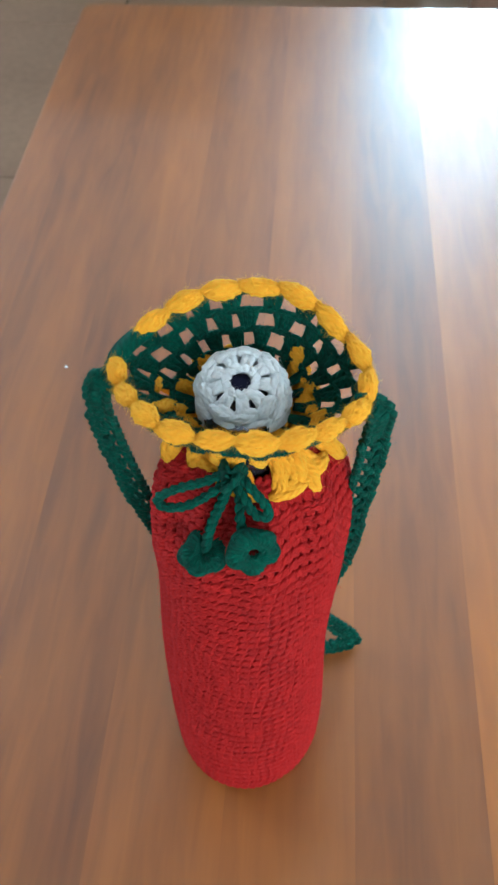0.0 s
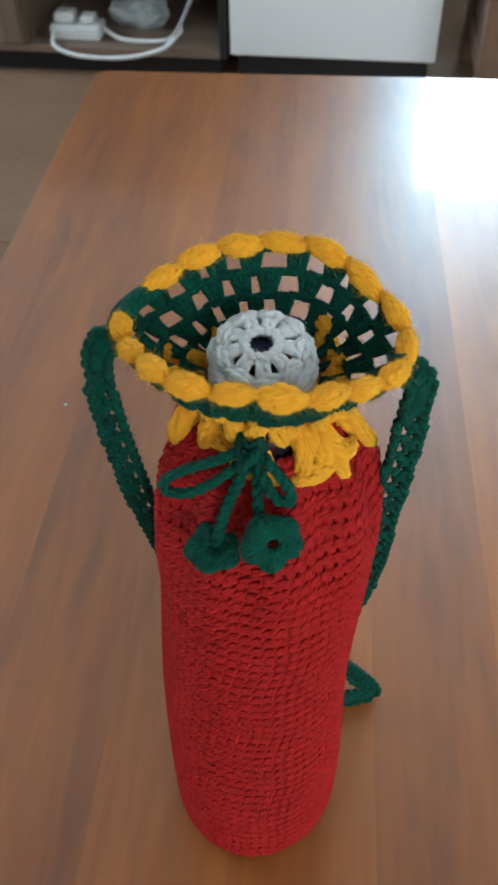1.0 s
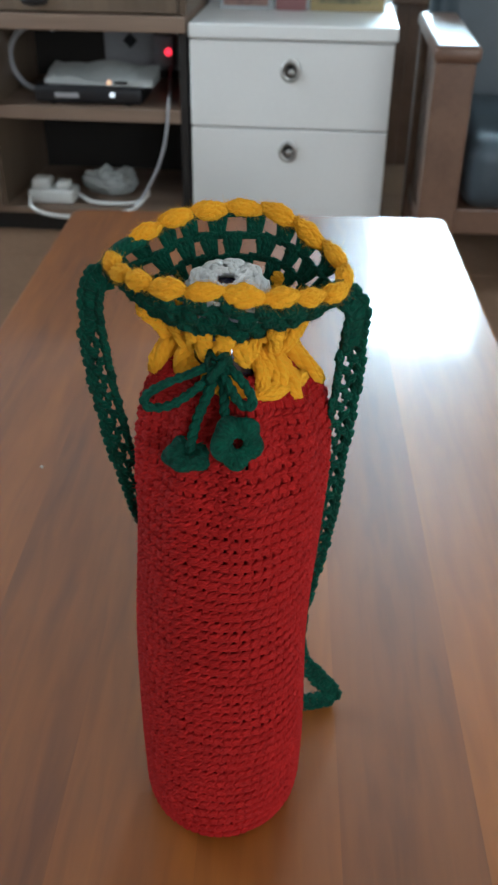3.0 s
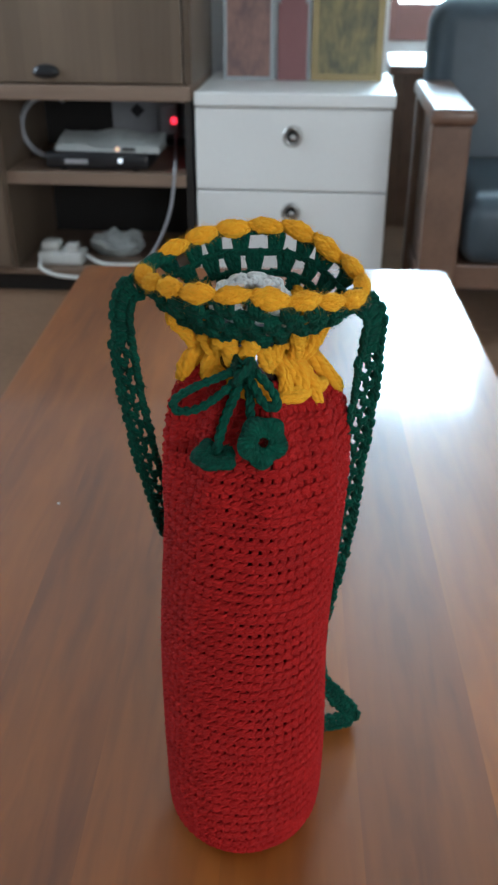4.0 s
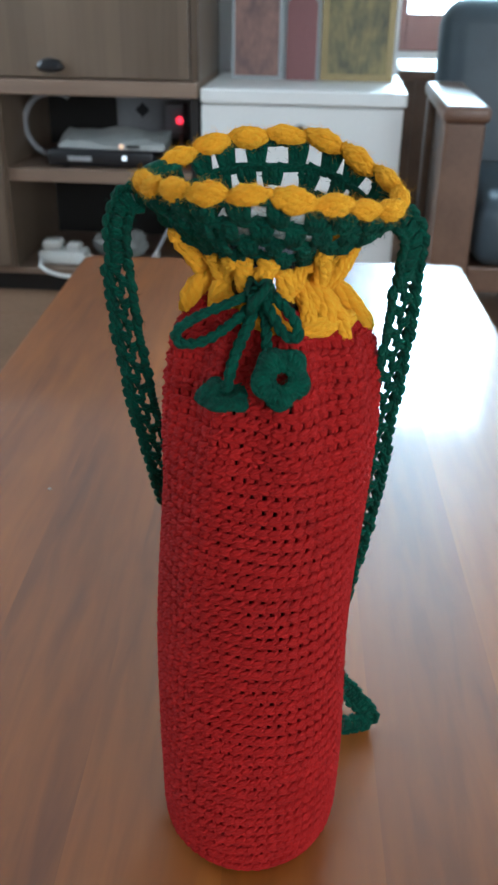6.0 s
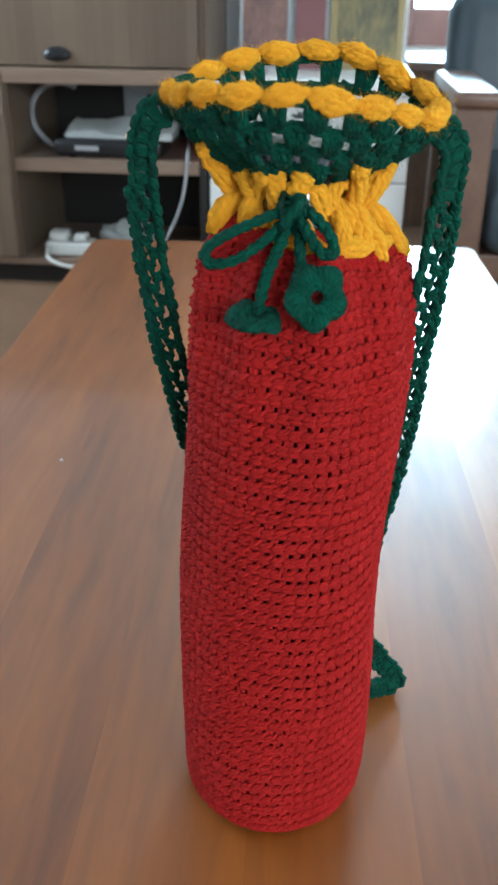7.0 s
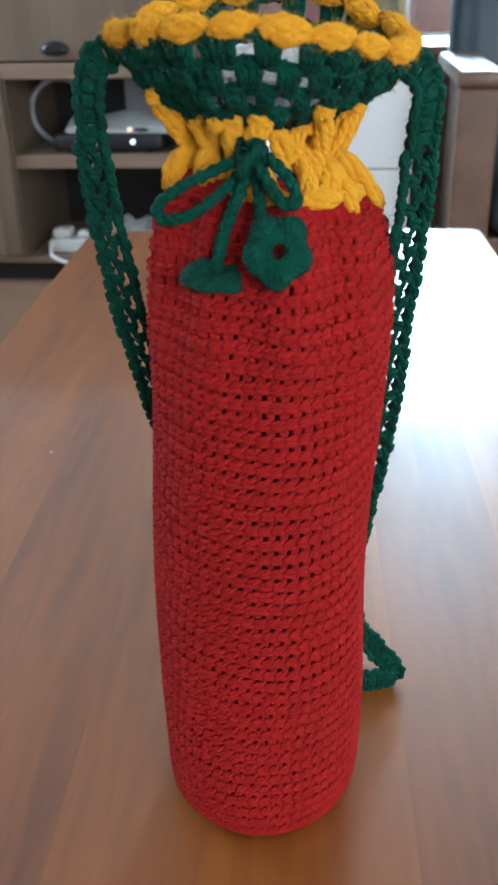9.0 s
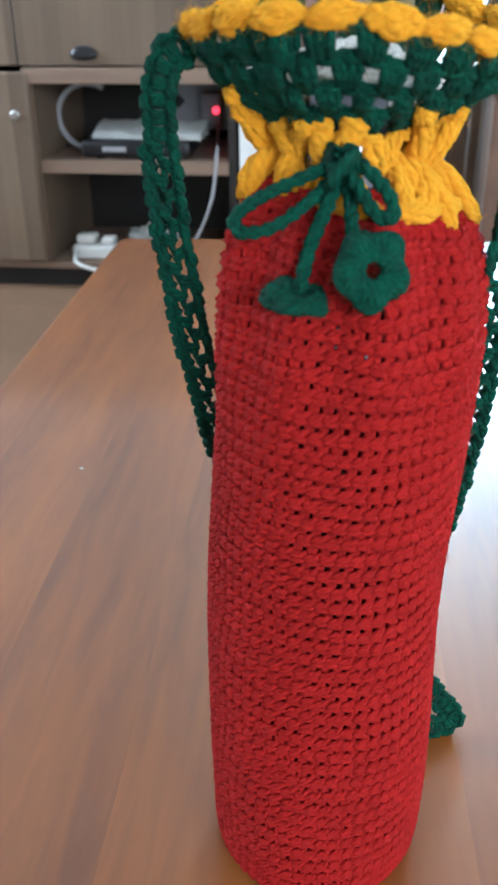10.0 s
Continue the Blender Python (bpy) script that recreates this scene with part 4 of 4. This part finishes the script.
string = Buf()
string.tube([bag_point(a, 0.272, 0.0016) for a in np.arange(60) * math.pi / 30], 0.0016, 6, True)
ds = part("drawstring", string, GREEN, bag, "dark green cord tied in a bow")
part("loop", twisted_cord([off(-0.001, 0, 0), off(-0.010, -0.003, -0.0035), off(-0.021, -0.004, -0.0085), off(-0.0285, -0.005, -0.0140), off(-0.0268, -0.006, -0.0180), off(-0.0180, -0.006, -0.0165), off(-0.008, -0.004, -0.0095), off(0, -0.001, -0.002)], 0.0014), GREEN, ds)
part("loop", twisted_cord([off(0.001, 0, 0.001), off(0.0075, -0.0060, -0.001), off(0.0135, -0.0090, -0.0075), off(0.0140, -0.0105, -0.0125), off(0.0095, -0.0105, -0.0110), off(0.005, -0.0075, -0.005), off(0.001, -0.001, -0.001)], 0.0014), GREEN, ds)
part("tail", twisted_cord([off(0, 0, -0.001), off(-0.003, -0.0050, -0.010), off(-0.0075, -0.0105, -0.021), off(-0.0100, -0.0150, -0.0330)], 0.0015), GREEN, ds)
part("tail", twisted_cord([off(0.001, 0, -0.001), off(0.003, -0.0050, -0.009), off(0.0040, -0.0110, -0.016), off(0.0065, -0.0160, -0.022)], 0.0014), GREEN, ds)
knot = Buf()
for k in range(6):
    full = 0.55 + 0.45 * math.sin(math.pi * (k + 0.8) / 6.6)
    knot.tube([off(-0.0046 * full, 0.002, 0.0040 - k * 0.0018), off(-0.0020 * full, -0.0046 * full - 0.0006 * (k % 2), 0.0030 - k * 0.0016), off(0.0022 * full, -0.0048 * full, 0.0040 - k * 0.0019), off(0.0048 * full, 0.002, 0.0032 - k * 0.0016)], [0.0013, 0.0018, 0.0018, 0.0013], 6)
knot.tube([off(0.0035, -0.003, 0.0040), off(0.001, -0.0066, 0.0010), off(-0.0020, -0.0066, -0.0030), off(-0.0035, -0.003, -0.0070)], 0.0017, 6)
knot.fuzz(300, 0.0016, 77, 0.00003)
part("knot", knot, GREEN, ds)
part("flower", flower(off(-0.0105, -0.0160, -0.0330), (0.22, -0.12, 1.0), 0.0086, 5, -0.001, 0.20, 0.4, 1.1, 0.0003).fuzz(700, 0.002, 11, 0.00004), GREEN, ds, "small green crocheted flower")
part("flower", flower(off(0.0098, -0.0190, -0.0240), (0.35, -1.0, 0.30), 0.0104, 5, -0.002, 0.30, 0.2, 0.95).fuzz(800, 0.002, 12, 0.00004), GREEN, ds, "small green crocheted flower with an open middle")

# shoulder straps from the rim down behind the bag
left = curve_points([(-0.044, 0.003, 0.301), (-0.0495, 0.003, 0.2990), (-0.0535, 0.005, 0.290), (-0.0550, 0.008, 0.272), (-0.0540, 0.012, 0.248), (-0.0510, 0.015, 0.222), (-0.0465, 0.018, 0.195), (-0.0405, 0.024, 0.165), (-0.030, 0.039, 0.12),
                     (-0.018, 0.050, 0.06), (-0.008, 0.049, 0.012)], 160)
right = curve_points([(0.043, 0.003, 0.296), (0.0470, 0.004, 0.2965), (0.0525, 0.006, 0.288), (0.0514, 0.009, 0.276), (0.0508, 0.012, 0.255), (0.0488, 0.015, 0.230), (0.0465, 0.018, 0.200), (0.0440, 0.022, 0.165), (0.0395, 0.032, 0.13),
                      (0.034, 0.044, 0.085), (0.036, 0.055, 0.045), (0.048, 0.059, 0.024), (0.0580, 0.060, 0.0105), (0.056, 0.058, 0.0055), (0.045, 0.054, 0.0052), (0.02, 0.049, 0.0055), (0.005, 0.048, 0.006)], 200)
part("strap", ladder_strap(left, 0.0100, lambda u: (-0.35 + 0.5 * u, -1, 0.1), solid=0.03).fuzz(7000, 0.0020, 9, 0.000035), GREEN, bag, "dark green crocheted strap with a row of holes")
part("strap", ladder_strap(right, 0.0100, lambda u: (0.55 - 0.5 * u, -1, 0.15), solid=0.03, closed_end=0.10).fuzz(7000, 0.0020, 10, 0.000035), GREEN, bag, "dark green crocheted strap with a row of holes, its end lying on the table")


# ---- bottle inside the bag ----
def bottle():
    t = thing("bottle", BAG.x, BAG.y + 0.004, TOP + 0.0045, "dark bottle in the bag under a white crocheted cap cover", "bottle")
    t.scale = (SIZE, SIZE, SIZE)
    prof = [(0.030, 0), (0.035, 0.004), (0.0365, 0.012), (0.0365, 0.185), (0.0325, 0.212), (0.023, 0.233), (0.0150, 0.250), (0.0135, 0.266), (0.0130, 0.285)]
    part("body", lathe(prof, "Z", 40), BOTTLE, t, "dark glossy bottle", True)
    cx, cy, cz = 0.0005, 0.005, 0.2925
    n = 9

    tilt = radians(17)            # the rosette leans, its back edge raised

    def at(a, r, h):
        y = r * math.sin(a)
        return np.array((cx + r * math.cos(a), cy + y * math.cos(tilt) - h * math.sin(tilt), cz + y * math.sin(tilt) + h * math.cos(tilt)))
    hub = Buf()
    for k in range(11):
        a = 2 * math.pi * k / 11
        hub.tube([at(a - 0.25, 0.0050, 0.0006), at(a, 0.0049, 0.0024), at(a + 0.3, 0.0060, 0.0026), at(a + 0.7, 0.0070, 0.0008)], [0.0010, 0.0015, 0.0016, 0.0011], 6)
    hub.fuzz(300, 0.0016, 40, 0.00003)
    cover = part("cap_cover", hub, WHITE, t, "white crocheted rosette cover")
    rnd = random.Random(2)
    for k in range(n):
        c = Buf()
        a, d = 2 * math.pi * k / n, 2 * math.pi / n
        out = (math.cos(a), math.sin(a), 0.9)
        # a pair of tall stitches from the hub, the loop over their heads, and the skirt below
        for s in (-0.15, 0.15):
            c.tube([at(a + s * d * 1.8, 0.0055, 0.0016), at(a + s * d, 0.0090, 0.0016), at(a + s * d * 1.2, 0.0130, -0.0008)], [0.0013, 0.0017, 0.0014], 6)
        puff(c, at(a - d * 0.48, 0.0138, -0.0014), at(a + d * 0.56, 0.0134, -0.0004), 0.0030 * rnd.uniform(0.9, 1.1), out, 5, 8, 1.2)
        puff(c, at(a - d * 0.10, 0.0158, -0.0050), at(a + d * 0.95, 0.0158, -0.0055), 0.0032, out, 5, 8, 1.2)
        puff(c, at(a - d * 0.50, 0.0165, -0.0100), at(a + d * 0.55, 0.0165, -0.0105), 0.0032, out, 5, 8, 1.2)
        puff(c, at(a - d * 0.10, 0.0165, -0.0150), at(a + d * 0.95, 0.0165, -0.0155), 0.0032, out, 5, 8, 1.2)
        c.fuzz(260, 0.0018, 60 + k, 0.00003)
        part("petal", c, WHITE, cover)
    part("center_stitch", lathe([(0.001, -0.001), (0.0050, -0.0005), (0.0046, 0.0008), (0.001, 0.0012)], "Z", 16, (cx, cy, cz)), NAVY, cover, "dark navy middle", True)
    return t


bottle()
